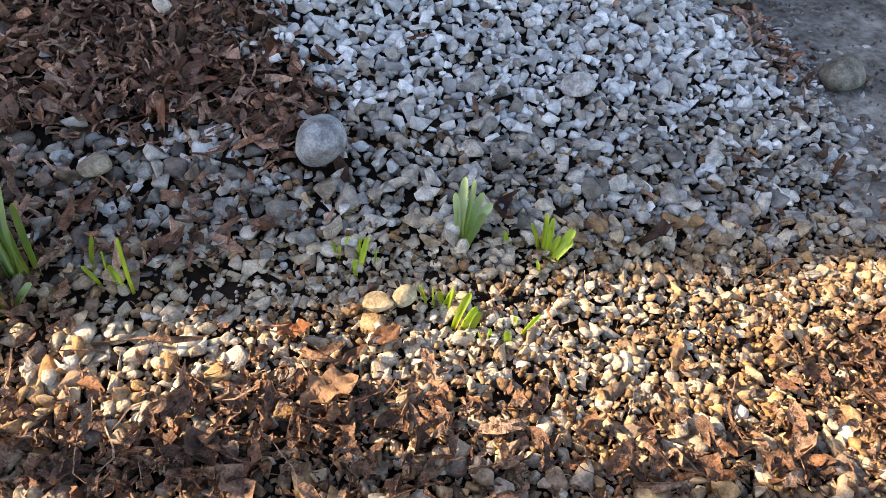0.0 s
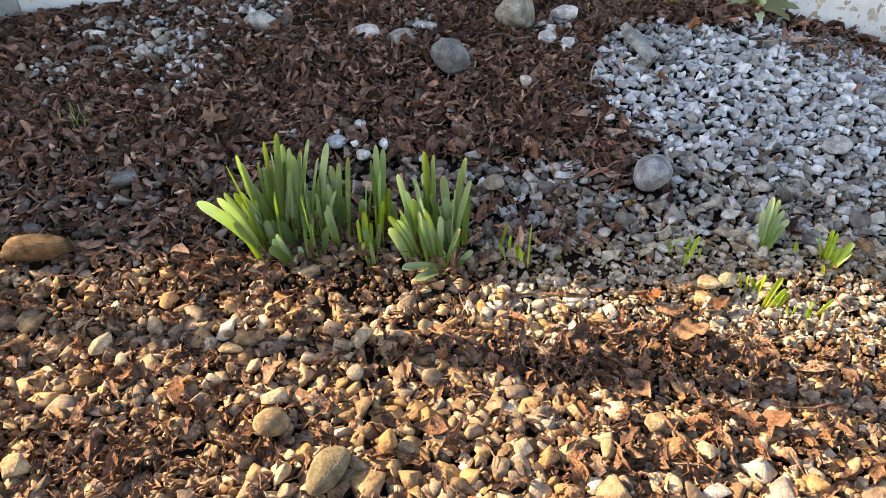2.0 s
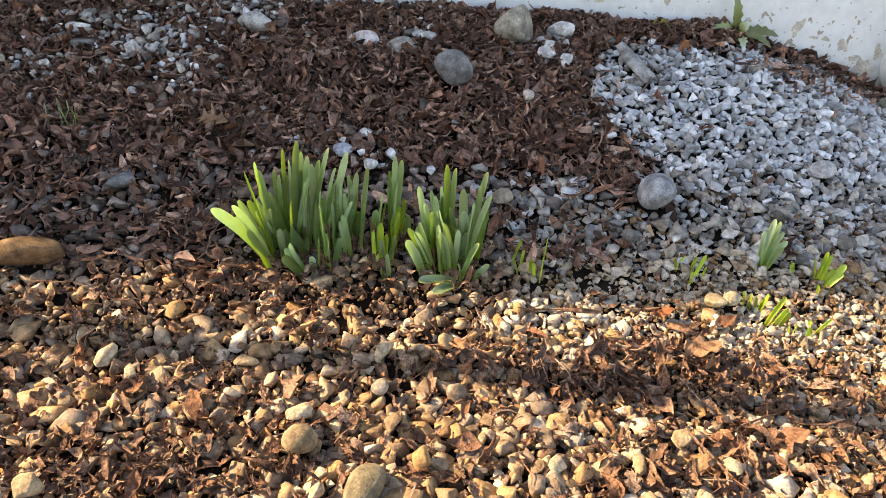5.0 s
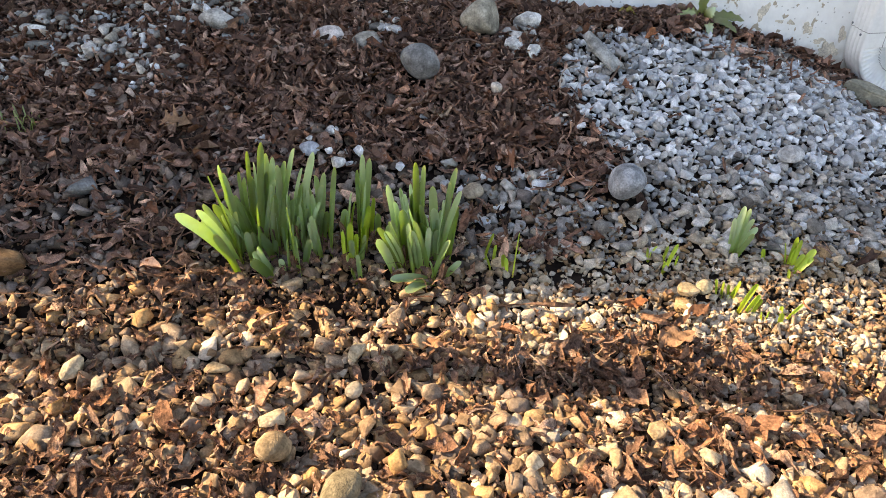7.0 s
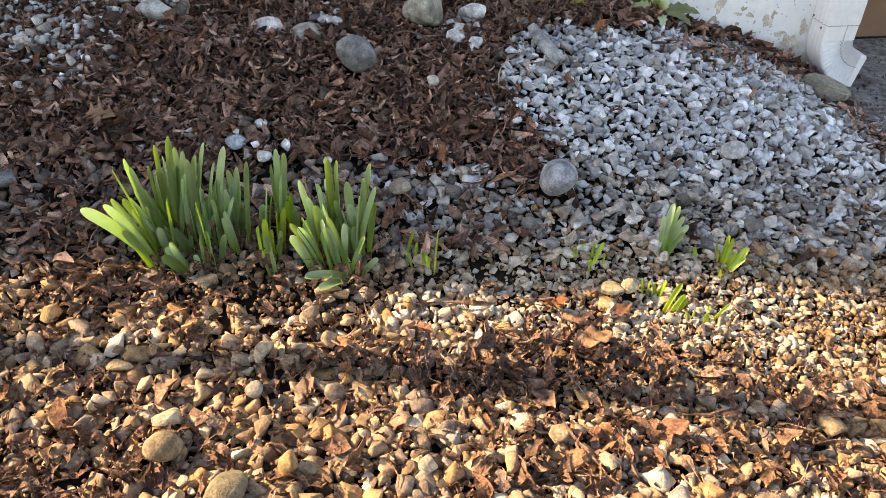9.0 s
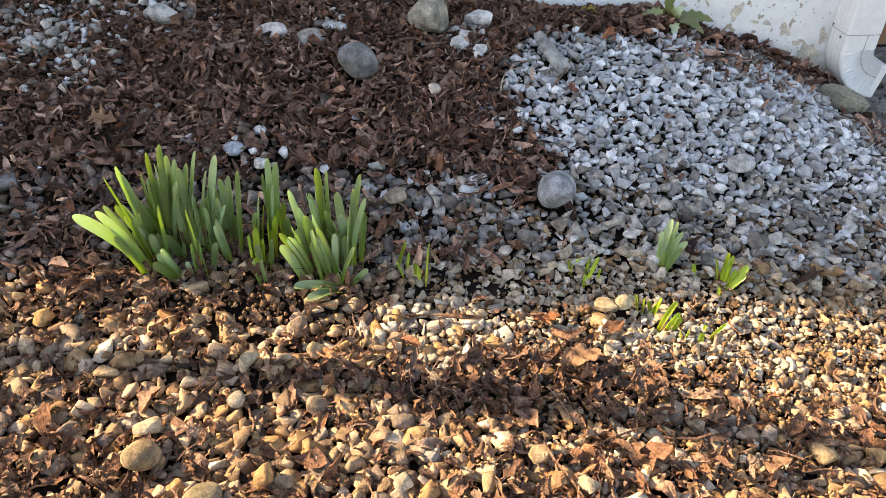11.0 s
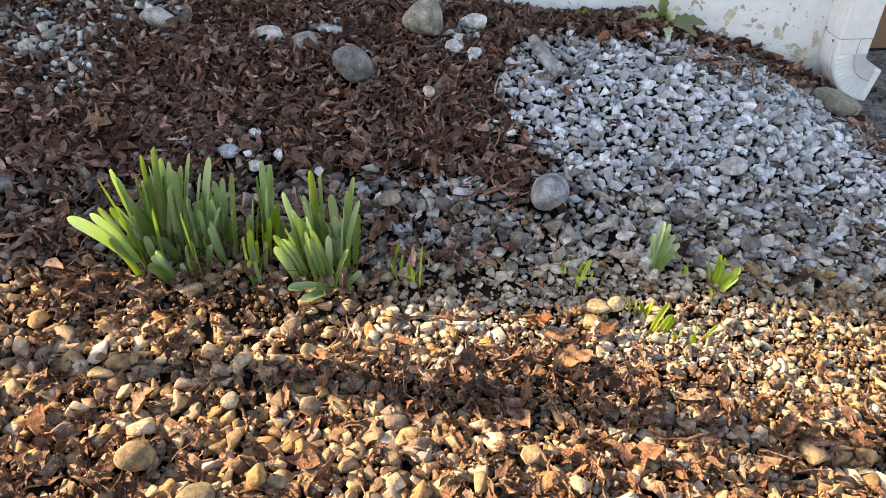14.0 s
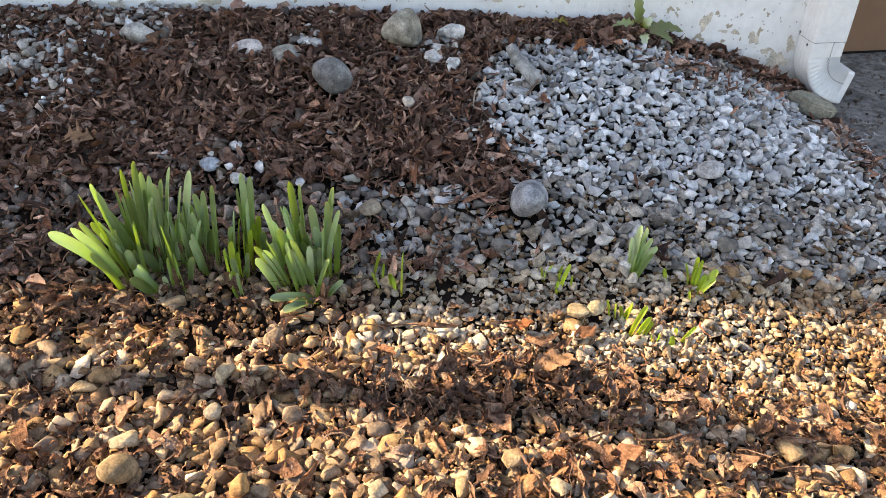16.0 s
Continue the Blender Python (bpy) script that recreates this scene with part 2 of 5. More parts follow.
m_weed = leaf_material("weed_leaf", [(0.0, (0.26, 0.22, 0.10)), (0.5, (0.16, 0.19, 0.06)), (1.0, (0.20, 0.20, 0.07))], 0.3, 0.5, (0.22, 0.26, 0.12))
m_yellow = leaf_material("yellow_leaf", [(0.0, (0.30, 0.26, 0.06)), (1.0, (0.28, 0.25, 0.07))], 0.3, 0.6)


# ---- mesh helpers ----
def mesh_np(name, verts, faces, mat, smooth=True):
    me = bpy.data.meshes.new(name)
    verts, faces = np.asarray(verts, np.float32), np.asarray(faces, np.int32)
    k = faces.shape[1]
    me.vertices.add(len(verts))
    me.vertices.foreach_set("co", verts.ravel())
    me.loops.add(faces.size)
    me.loops.foreach_set("vertex_index", faces.ravel())
    me.polygons.add(len(faces))
    me.polygons.foreach_set("loop_start", np.arange(0, faces.size, k, dtype=np.int32))
    me.update(calc_edges=True)
    me.polygons.foreach_set("use_smooth", np.full(len(faces), bool(smooth)))
    me.materials.append(mat)
    me.validate()
    if smooth == "creased":
        me.set_sharp_from_angle(angle=radians(24))
    return me


def part(name, bm, mat, parent=None, label="", smooth=False):
    me = bpy.data.meshes.new(name)
    bm.to_mesh(me)
    bm.free()
    me.materials.append(mat)
    for p in me.polygons:
        p.use_smooth = smooth
    ob = new(name, me)
    ob.parent = parent
    return tagged(ob, label)


def box_bm(x0, x1, y0, y1, z0, z1, bevel=0.0):
    bm = bmesh.new()
    bmesh.ops.create_cube(bm, size=1, matrix=Matrix.Translation(((x0 + x1) / 2, (y0 + y1) / 2, (z0 + z1) / 2)) @ Matrix.Diagonal((x1 - x0, y1 - y0, z1 - z0, 1)))
    if bevel:
        bmesh.ops.bevel(bm, geom=bm.edges[:], offset=bevel, segments=2, affect="EDGES")
    return bm


def prism_bm(points, z0, z1):
    """An upright prism over a plan outline."""
    bm = bmesh.new()
    lo, hi = [bm.verts.new((x, y, z0)) for x, y in points], [bm.verts.new((x, y, z1)) for x, y in points]
    bm.faces.new(lo[::-1])
    bm.faces.new(hi)
    for i in range(len(points)):
        j = (i + 1) % len(points)
        bm.faces.new((lo[i], lo[j], hi[j], hi[i]))
    bmesh.ops.recalc_face_normals(bm, faces=bm.faces[:])
    return bm


def ico(level):
    bm = bmesh.new()
    bmesh.ops.create_icosphere(bm, subdivisions=level, radius=1)
    v, f = np.array([p.co[:] for p in bm.verts]), np.array([[q.index for q in p.verts] for p in bm.faces])
    bm.free()
    return v, f


ICO = {1: ico(1), 2: ico(2), 3: ico(3), 4: ico(4)}


def lumps(v, r, amp, freq):
    out = np.zeros(len(v))
    for _ in range(5):
        k = r.normal(size=3) * freq
        out += np.sin(v @ k + r.uniform(0, 6.28)) / 5
    return 1 + amp * out


def stone_shape(seed, level=2, planes=9, cut=(0.62, 0.95), soft=10.0, flat=(0.85, 0.62), amp=0.12):
    """A stone about 2 across its longest axis: a ball cut by planes, with edges rounder for a low soft."""
    r = np.random.default_rng(seed)
    v, f = ICO[level]
    n = r.normal(size=(planes, 3))
    n /= np.linalg.norm(n, axis=1)[:, None]
    d = r.uniform(*cut, planes)
    ratio = np.maximum(v @ n.T, 0.0) / d
    rad = 1.0 / (1.0 + (ratio ** soft).sum(1)) ** (1.0 / soft)
    v = v * (rad * lumps(v, r, amp, 2.2) * lumps(v, r, amp * 0.35, 7.0))[:, None]
    v = v * np.array([1.0, flat[0] * r.uniform(0.8, 1.15), flat[1] * r.uniform(0.75, 1.25)])
    v -= v.mean(0)
    return v / np.abs(v).max(), f


def shard_shape(seed, points=13, flat=(0.7, 0.5)):
    """A broken chip about 2 long: the hull of a few points, so all its faces are flat."""
    r = np.random.default_rng(seed)
    p = r.normal(size=(points, 3))
    p /= np.linalg.norm(p, axis=1)[:, None] ** 0.9
    p = np.sign(p) * np.abs(p) ** 0.75 * np.array([1.0, flat[0] * r.uniform(0.75, 1.2), flat[1] * r.uniform(0.7, 1.3)])
    bm = bmesh.new()
    for q in p:
        bm.verts.new(q)
    bmesh.ops.convex_hull(bm, input=bm.verts[:])
    bmesh.ops.delete(bm, geom=[v for v in bm.verts if not v.link_faces], context="VERTS")
    bmesh.ops.triangulate(bm, faces=bm.faces[:])
    bm.verts.index_update()
    v, f = np.array([q.co[:] for q in bm.verts]), np.array([[q.index for q in t.verts] for t in bm.faces])
    bm.free()
    v -= (v.max(0) + v.min(0)) / 2
    return v / np.abs(v).max(), f


def worn_shape(seed, points=10, flat=(0.75, 0.55), wear=0.16):
    """A broken stone about 2 long whose flat faces meet in worn, rounded edges."""
    r = np.random.default_rng(seed)
    p = r.normal(size=(points, 3))
    p /= np.linalg.norm(p, axis=1)[:, None] ** r.uniform(0.75, 0.95)
    p = np.sign(p) * np.abs(p) ** 0.8
    p = p / np.abs(p).max(0) * np.array([1.0, flat[0] * r.uniform(0.75, 1.2), flat[1] * r.uniform(0.7, 1.25)])
    bm = bmesh.new()
    for q in p:
        bm.verts.new(q)
    bmesh.ops.convex_hull(bm, input=bm.verts[:])
    bmesh.ops.delete(bm, geom=[v for v in bm.verts if not v.link_faces], context="VERTS")
    bmesh.ops.dissolve_limit(bm, angle_limit=radians(14), verts=bm.verts[:], edges=bm.edges[:])
    bmesh.ops.bevel(bm, geom=bm.edges[:], offset=wear * r.uniform(0.7, 1.3), segments=1, affect="EDGES", clamp_overlap=True)
    bmesh.ops.triangulate(bm, faces=bm.faces[:])
    bm.verts.index_update()
    v, f = np.array([q.co[:] for q in bm.verts]), np.array([[q.index for q in t.verts] for t in bm.faces])
    bm.free()
    v -= (v.max(0) + v.min(0)) / 2
    return v / np.abs(v).max(), f


def settled(x, y, size, order, tall=0.5):
    """Heights at which stones, laid down one after the other, come to rest on the soil and on each other."""
    cell = 0.004
    nx, ny = int((X1 - X0) / cell) + 1, int((Y1 - Y0) / cell) + 1
    gx, gy = np.meshgrid(X0 + cell * np.arange(nx), Y0 + cell * np.arange(ny))
    top = ground_z(gx, gy) - 0.010
    z = np.zeros(len(x))
    for i in order:
        a, c = 0.80 * size[i], tall * size[i]
        k = int(a / cell) + 1
        cx, cy = int(round((x[i] - X0) / cell)), int(round((y[i] - Y0) / cell))
        x0, x1, y0, y1 = max(cx - k, 0), min(cx + k + 1, nx), max(cy - k, 0), min(cy + k + 1, ny)
        if x1 <= x0 or y1 <= y0:
            continue
        d = ((gx[y0:y1, x0:x1] - x[i]) ** 2 + (gy[y0:y1, x0:x1] - y[i]) ** 2) / (a * a)
        under = top[y0:y1, x0:x1]
        on = d < 0.7
        z[i] = (under[on].mean() if on.any() else under.mean()) + 0.62 * c
        top[y0:y1, x0:x1] = np.where(d < 1, np.maximum(under, z[i] + c * np.sqrt(np.maximum(0.0, 1 - d))), under)
    return z


def turns(n, r, tilt):
    """Random turns: any way about z, then leaning by about tilt radians."""
    a, b, c = r.uniform(0, 2 * np.pi, n), r.normal(0, tilt, n), r.normal(0, tilt, n)
    def rot(axis, t):
        m, i, j = np.zeros((n, 3, 3)), (axis + 1) % 3, (axis + 2) % 3
        m[:, axis, axis], m[:, i, i], m[:, j, j], m[:, i, j], m[:, j, i] = 1, np.cos(t), np.cos(t), -np.sin(t), np.sin(t)
        return m
    return rot(0, b) @ rot(1, c) @ rot(2, a)


def scattered(shapes, which, places, rots, sizes):
    """Joins many pieces into arrays of points and triangles."""
    vs, fs, at = [], [], 0
    for k, (v, f) in enumerate(shapes):
        idx = np.nonzero(which == k)[0]
        if not len(idx):
            continue
        w = np.einsum("nij,vj->nvi", rots[idx], v) * sizes[idx][:, None, None] + places[idx][:, None]
        vs.append(w.reshape(-1, 3))
        fs.append((f[None] + (at + np.arange(len(idx)) * len(v))[:, None, None]).reshape(-1, f.shape[1]))
        at += len(idx) * len(v)
    return np.concatenate(vs), np.concatenate(fs)


def packed(n, x0, x1, y0, y1, size, r, gap=0.9):
    """Random places kept apart by their sizes. size(x, y, r): the half length at places."""
    x, y = r.uniform(x0, x1, n), r.uniform(y0, y1, n)
    s = size(x, y, r)
    cell, cells, keep = 0.06, {}, []
    for i in range(n):
        cx, cy = int(x[i] / cell + 100), int(y[i] / cell + 100)
        ok = True
        for a in (cx - 1, cx, cx + 1):
            for b in (cy - 1, cy, cy + 1):
                for j in cells.get((a, b), ()):
                    if (x[i] - x[j]) ** 2 + (y[i] - y[j]) ** 2 < (gap * (s[i] + s[j])) ** 2:
                        ok = False
                        break
                if not ok:
                    break
            if not ok:
                break
        if ok:
            keep.append(i)
            cells.setdefault((cx, cy), []).append(i)
    return x[keep], y[keep], s[keep]


def inside(x, y, poly):
    hit = np.zeros(np.shape(x), bool)
    for (ax, ay), (bx, by) in zip(poly, poly[1:] + poly[:1]):
        if ay != by:
            hit ^= ((ay > y) != (by > y)) & (x < (bx - ax) * (y - ay) / (by - ay) + ax)
    return hit


def wobble(x, y, f=9.0):
    return np.sin(f * x + 1.3) * np.cos(f * 1.3 * y + 0.4) * 0.5 + np.sin(f * 2.3 * x - f * 1.9 * y) * 0.3 + np.sin(f * 4.1 * y + f * 3.3 * x + 2) * 0.2


# ---- the lie of the land ----
GROUND = (-0.0465, -0.0018, 0.3856, -0.1788, -0.1672, -0.1306)
MOUNDS = ((0.2, 0.02, 0.018, 0.15), (1.15, 0.87, 0.030, 0.16), (0.45, 0.3, -0.015, 0.15), (-0.45, 0.93, 0.02, 0.22), (1.5, 0.92, 0.016, 0.09), (1.8, 0.8, -0.03, 0.14), (0.56, 0.97, -0.022, 0.10), (0.88, 0.97, -0.034, 0.12))


def ground_z(x, y):
    """The bank: level in front, rising to the wall, falling away to the driveway."""
    x, y = np.clip(np.asarray(x, float), -1.3, 1.95), np.clip(np.asarray(y, float), -1.2, 1.0)
    ramp = lambda v, w: w * np.logaddexp(0, v / w)
    up, top, off = ramp(y + 0.06, 0.05), ramp(y - 0.5, 0.1), ramp(x - 0.85, 0.12)
    a, b, c, d, e, f = GROUND
    z = a + b * x + c * up + d * top + e * off + f * off * up
    for mx, my, h, w in MOUNDS:
        z = z + h * np.exp(-((x - mx) ** 2 + (y - my) ** 2) / (2 * w * w))
    return np.maximum(z - 0.35 * np.clip(x - 1.72, 0, 0.23), -0.122)


def ground_sheet():
    xs = np.concatenate([[-300, -60, -15, -5, -2.5], np.arange(-1.5, 2.6, 0.03), [3.5, 6, 15, 60, 300]])
    ys = np.concatenate([[-300, -60, -15, -5, -2.5], np.arange(-1.5, 1.2, 0.03), [2, 6, 15, 60, 300]])
    gx, gy = np.meshgrid(xs, ys)
    gz = ground_z(gx, gy) - 0.012 + 0.006 * wobble(gx, gy, 21)
    w = len(xs)
    i = (np.arange(len(ys) - 1)[:, None] * w + np.arange(w - 1)).ravel()
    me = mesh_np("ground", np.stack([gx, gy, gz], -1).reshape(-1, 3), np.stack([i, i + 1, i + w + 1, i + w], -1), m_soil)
    tagged(new("ground", me), "garden soil under the gravel and mulch, near black for gap shade", "ground", kind="structure")


ground_sheet()


def driveway():
    xs, ys = np.concatenate([np.linspace(0, 1, 8), [2, 4, 9]]), np.concatenate([[-8, -4, -2], np.arange(-1, 1.45, 0.06)])
    gx, gy = np.meshgrid(xs, ys)
    edge = 1.66 + 0.17 * np.clip((gy - 0.25) / 0.6, 0, 1) + 0.02 * wobble(gy * 0 + 1, gy, 8)
    x = edge + gx
    z = np.maximum(-0.115 + 0.008 * np.clip(gx, 0, 1) + 0.002 * wobble(x, gy, 14), -0.2)
    w = len(xs)
    i = (np.arange(len(ys) - 1)[:, None] * w + np.arange(w - 1)).ravel()
    me = mesh_np("driveway", np.stack([x, gy, z - 0.006], -1).reshape(-1, 3), np.stack([i, i + 1, i + w + 1, i + w], -1), m_drive)
    tagged(new("driveway", me), "weathered grey driveway with gritty surface", "driveway", kind="structure")


driveway()

# ---- house ----
WALL_Y = 0.941
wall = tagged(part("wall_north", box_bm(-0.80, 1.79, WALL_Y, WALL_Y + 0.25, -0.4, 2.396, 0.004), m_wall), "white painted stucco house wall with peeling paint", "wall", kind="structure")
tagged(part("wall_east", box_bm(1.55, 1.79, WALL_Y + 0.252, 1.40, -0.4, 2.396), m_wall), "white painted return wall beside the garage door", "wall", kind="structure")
tagged(part("wall_garage", box_bm(1.792, 6.0, 1.40, 1.6, 2.1, 2.3), m_wall), "white wall above the garage door", "wall", kind="structure")


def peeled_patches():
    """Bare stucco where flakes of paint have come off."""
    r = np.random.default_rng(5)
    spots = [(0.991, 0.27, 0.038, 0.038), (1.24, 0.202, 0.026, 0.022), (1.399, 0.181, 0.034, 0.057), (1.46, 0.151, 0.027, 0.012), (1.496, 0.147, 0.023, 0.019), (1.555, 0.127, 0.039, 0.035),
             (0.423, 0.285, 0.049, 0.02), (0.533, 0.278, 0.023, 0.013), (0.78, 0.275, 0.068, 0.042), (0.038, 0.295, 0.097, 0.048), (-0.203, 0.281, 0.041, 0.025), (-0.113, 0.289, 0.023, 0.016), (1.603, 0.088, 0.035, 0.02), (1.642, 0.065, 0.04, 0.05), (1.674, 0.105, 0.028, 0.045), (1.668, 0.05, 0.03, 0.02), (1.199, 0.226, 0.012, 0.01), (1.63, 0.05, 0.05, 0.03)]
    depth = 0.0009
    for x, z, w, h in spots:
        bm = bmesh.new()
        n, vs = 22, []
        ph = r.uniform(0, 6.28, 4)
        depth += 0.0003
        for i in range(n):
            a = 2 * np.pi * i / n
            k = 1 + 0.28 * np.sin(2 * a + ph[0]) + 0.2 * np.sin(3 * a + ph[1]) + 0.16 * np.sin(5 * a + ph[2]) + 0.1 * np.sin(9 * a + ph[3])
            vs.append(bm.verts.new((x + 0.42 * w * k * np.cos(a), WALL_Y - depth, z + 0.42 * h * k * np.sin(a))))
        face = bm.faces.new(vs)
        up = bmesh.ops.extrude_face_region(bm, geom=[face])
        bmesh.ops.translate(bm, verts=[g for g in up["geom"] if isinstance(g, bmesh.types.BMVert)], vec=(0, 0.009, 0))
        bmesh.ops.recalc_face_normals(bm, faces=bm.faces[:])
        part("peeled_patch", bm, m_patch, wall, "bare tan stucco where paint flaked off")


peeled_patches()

# buttress beside the bed, rest of the house, unseen roof added to cast shade
tagged(part("wall_buttress", prism_bm([(-0.802, 0.943), (-0.985, 0.76), (-1.25, 0.76), (-1.25, 1.19), (-0.802, 1.19)], -0.4, 2.0), m_wall_greyed), "angled buttress of the house wall, greyed for shading and dirt", "wall", kind="structure")
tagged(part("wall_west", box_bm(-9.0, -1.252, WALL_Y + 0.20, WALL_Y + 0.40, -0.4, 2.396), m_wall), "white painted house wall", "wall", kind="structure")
# unseen eave, added: its outline is the bed's shade edge traced back sunward
CASTER_Z = 2.4
SHIFT = Vector((SUN_WAY.x, SUN_WAY.y)) * ((CASTER_Z + 0.03) / -SUN_WAY.z)
EDGE = [(x - SHIFT.x, y - SHIFT.y) for x, y in ((-4.5, 0.35), (-0.2, 0.105), (0.0, 0.075), (0.25, 0.046), (0.45, 0.018), (0.62, 0.008), (0.74, 0.050), (0.88, 0.066), (1.05, 0.070), (1.3, 0.085), (1.9, 0.12), (5.9, 0.4))]
tagged(part("roof", prism_bm(EDGE + [(2.4, 1.9), (6.0, 1.9), (6.0, 7.0), (-9.0, 7.0)], CASTER_Z, CASTER_Z + 0.12), m_pipe2), "unseen grey roof, its eave shaped to cast the shade on the bed", "roof", kind="structure")

tagged(part("garage_door", box_bm(1.80, 4.4, 1.405, 1.45, -0.112, 2.095, 0.003), m_door), "plain tan brown garage door", "door", kind="structure")


def tube_bm(points, radius, sides=10):
    bm = bmesh.new()
    rings = []
    for i, p in enumerate(points):
        p = Vector(p)
        t = (Vector(points[min(i + 1, len(points) - 1)]) - Vector(points[max(i - 1, 0)])).normalized()
        u = t.orthogonal().normalized()
        if rings:
            u = (last - t * last.dot(t)).normalized()
        last = u
        v, rad = t.cross(u), radius[i] if isinstance(radius, (list, tuple)) else radius
        rings.append([bm.verts.new(p + rad * (math.cos(a) * u + math.sin(a) * v)) for a in (2 * math.pi * k / sides for k in range(sides))])
    for lo, hi in zip(rings, rings[1:]):
        for k in range(sides):
            bm.faces.new((lo[k], lo[(k + 1) % sides], hi[(k + 1) % sides], hi[k]))
    bm.faces.new(rings[0][::-1])
    bm.faces.new(rings[-1])
    return bm


tagged(part("drain_pipe", tube_bm([(-0.905, 0.80, -0.1), (-0.905, 0.80, 0.6), (-0.905, 0.80, 1.2), (-0.905, 0.80, 2.0)], 0.052, 24), m_pipe2, smooth=True), "dark grey round drain pipe beside the bay", "pipe", kind="structure")

# slim leaning post and box, unseen, added to cast the shadow band and patch
def shadow_post():
    base = tagged(new("post"), "unseen slim dark post and box, added to cast shadows on the gravel", "post", kind="structure")
    p, q = Vector((-0.37, -0.063, -0.03)) - 1.3 * SUN_WAY, Vector((1.1, -0.348, -0.08)) - 3.2 * SUN_WAY
    up = (q - p) / (q.z - p.z)
    base.location = p - up * (p.z + 0.1)
    part("shaft", tube_bm([Vector((0, 0, 0)), up * 1.0, up * 2.15], 0.027), m_caster, base, smooth=True)
    c = up * 0.56
    part("box", box_bm(c.x - 0.05, c.x + 0.05, c.y - 0.20, c.y + 0.10, c.z - 0.10, c.z + 0.10, 0.008), m_caster, base, "unseen dark box on the post, added for its wide shadow")


shadow_post()


# ---- downspout ----
def downspout():
    base = tagged(new("downspout"), "white enamelled metal downspout with crimped elbow", "downspout")
    base.location = (1.742, 0.898, -0.04)
    hx, hy = 0.050, 0.043
    def outline(grow=0.0):
        """The section: x across (towards the outlet is +), y along the wall's normal. Three ribs on the outer side."""
        pts = []
        for k in range(41):
            y = -hy + 2 * hy * k / 40
            rib = 0.0035 * sum(max(0.0, 1 - abs(y - c) / 0.0055) for c in (-0.021, -0.004, 0.013, 0.028))
            edge = 0.006 * max(0.0, (abs(y) - hy + 0.006) / 0.006) ** 2
            pts.append((-hx - grow - rib + edge, y * (1 + grow / hy)))
        pts += [(-hx + 0.012, hy + grow), (0, hy + grow), (hx - 0.006, hy + grow), (hx + grow, hy - 0.006), (hx + grow, 0), (hx + grow, -hy + 0.006), (hx - 0.006, -hy - grow)]
        pts += [(hx * (1 - 2 * k / 12), -hy - grow) for k in range(2, 12)]
        return pts
    def sweep(name, path, grow, crimp, label):
        sec = outline(grow)
        bm, rings = bmesh.new(), []
        for x, z, ang, c in path:
            ca, sa = math.cos(ang), math.sin(ang)
            ring = []
            for sx, sy in sec:
                inner = max(0.0, (sx + hx) / (2 * hx))
                yy = sy * (1 - crimp * c * inner * 1.6 - 0.02 * c * crimp)
                xx = sx - (0.005 * crimp * c if sx > 0.03 else 0.0) + 0.0025 * crimp * c * (1 - inner)
                ring.append(bm.verts.new((x + xx * ca, yy, z + xx * sa)))
            rings.append(ring)
        for lo, hi in zip(rings, rings[1:]):
            for k in range(len(sec)):
                j = (k + 1) % len(sec)
                bm.faces.new((lo[k], lo[j], hi[j], hi[k]))
        bmesh.ops.recalc_face_normals(bm, faces=bm.faces[:])
        ob = part(name, bm, m_pipe, base, label)
        so = ob.modifiers.new("metal", "SOLIDIFY")
        so.thickness, so.offset = 0.0012, -1
        return ob
    # local z: the base lies at world -0.04
    sweep("pipe", [(0, 2.42, 0, 0), (0, 0.9, 0, 0), (0, 0.183, 0, 0), (0, 0.178, 0, 0.4)], 0.0016, 0.02, "")
    path = [(0, 0.205, 0, 0), (0, 0.165, 0, 0), (0, 0.145, 0, 0)]
    cx, cz, rad, steps = 0.098, 0.133, 0.098, 104
    for i in range(steps + 1):
        a = math.radians(78) * i / steps
        path.append((cx - rad * math.cos(a), cz - rad * math.sin(a), a, abs(math.sin(math.pi * 13 * i / steps)) ** 0.7))
    a = math.radians(78)
    for d in (0.005, 0.012, 0.020):
        path.append((cx - rad * math.cos(a) + d * math.sin(a), cz - rad * math.sin(a) - d * math.cos(a), a, 0))
    sweep("elbow", path, 0.0, 0.26, "crimped white elbow")
    line = [(x + 0.012 * math.cos(t) + 0.0012 * math.sin(70 * z), -hy * (1 - 0.22 * c * 0.65 * 1.6 - 0.004 * c) - 0.0004, z + 0.012 * math.sin(t)) for x, z, t, c in path[1:-3]]
    part("fold_seam", tube_bm([(0.012, -hy - 0.0004, 0.176)] + line, 0.0011, 6), m_joint, base, "fine grey fold line")
    ring = sweep("seam", [(0, 0.1765, 0, 0), (0, 0.1785, 0, 0)], 0.0019, 0.0, "grey joint line")
    ring.data.materials[0] = m_joint
    for y, z in ((-0.02, 0.165), (0.03, 0.185)):
        bm = bmesh.new()
        bmesh.ops.create_uvsphere(bm, u_segments=10, v_segments=6, radius=0.0042, matrix=Matrix.Translation((-hx - 0.004, y, z)) @ Matrix.Diagonal((0.5, 1, 1, 1)))
        part("screw", bm, m_pipe2, base, "small dark screw", True)


downspout()


# ---- single rocks ----
ROCKS = [(1.662, 0.742, 0.09)]


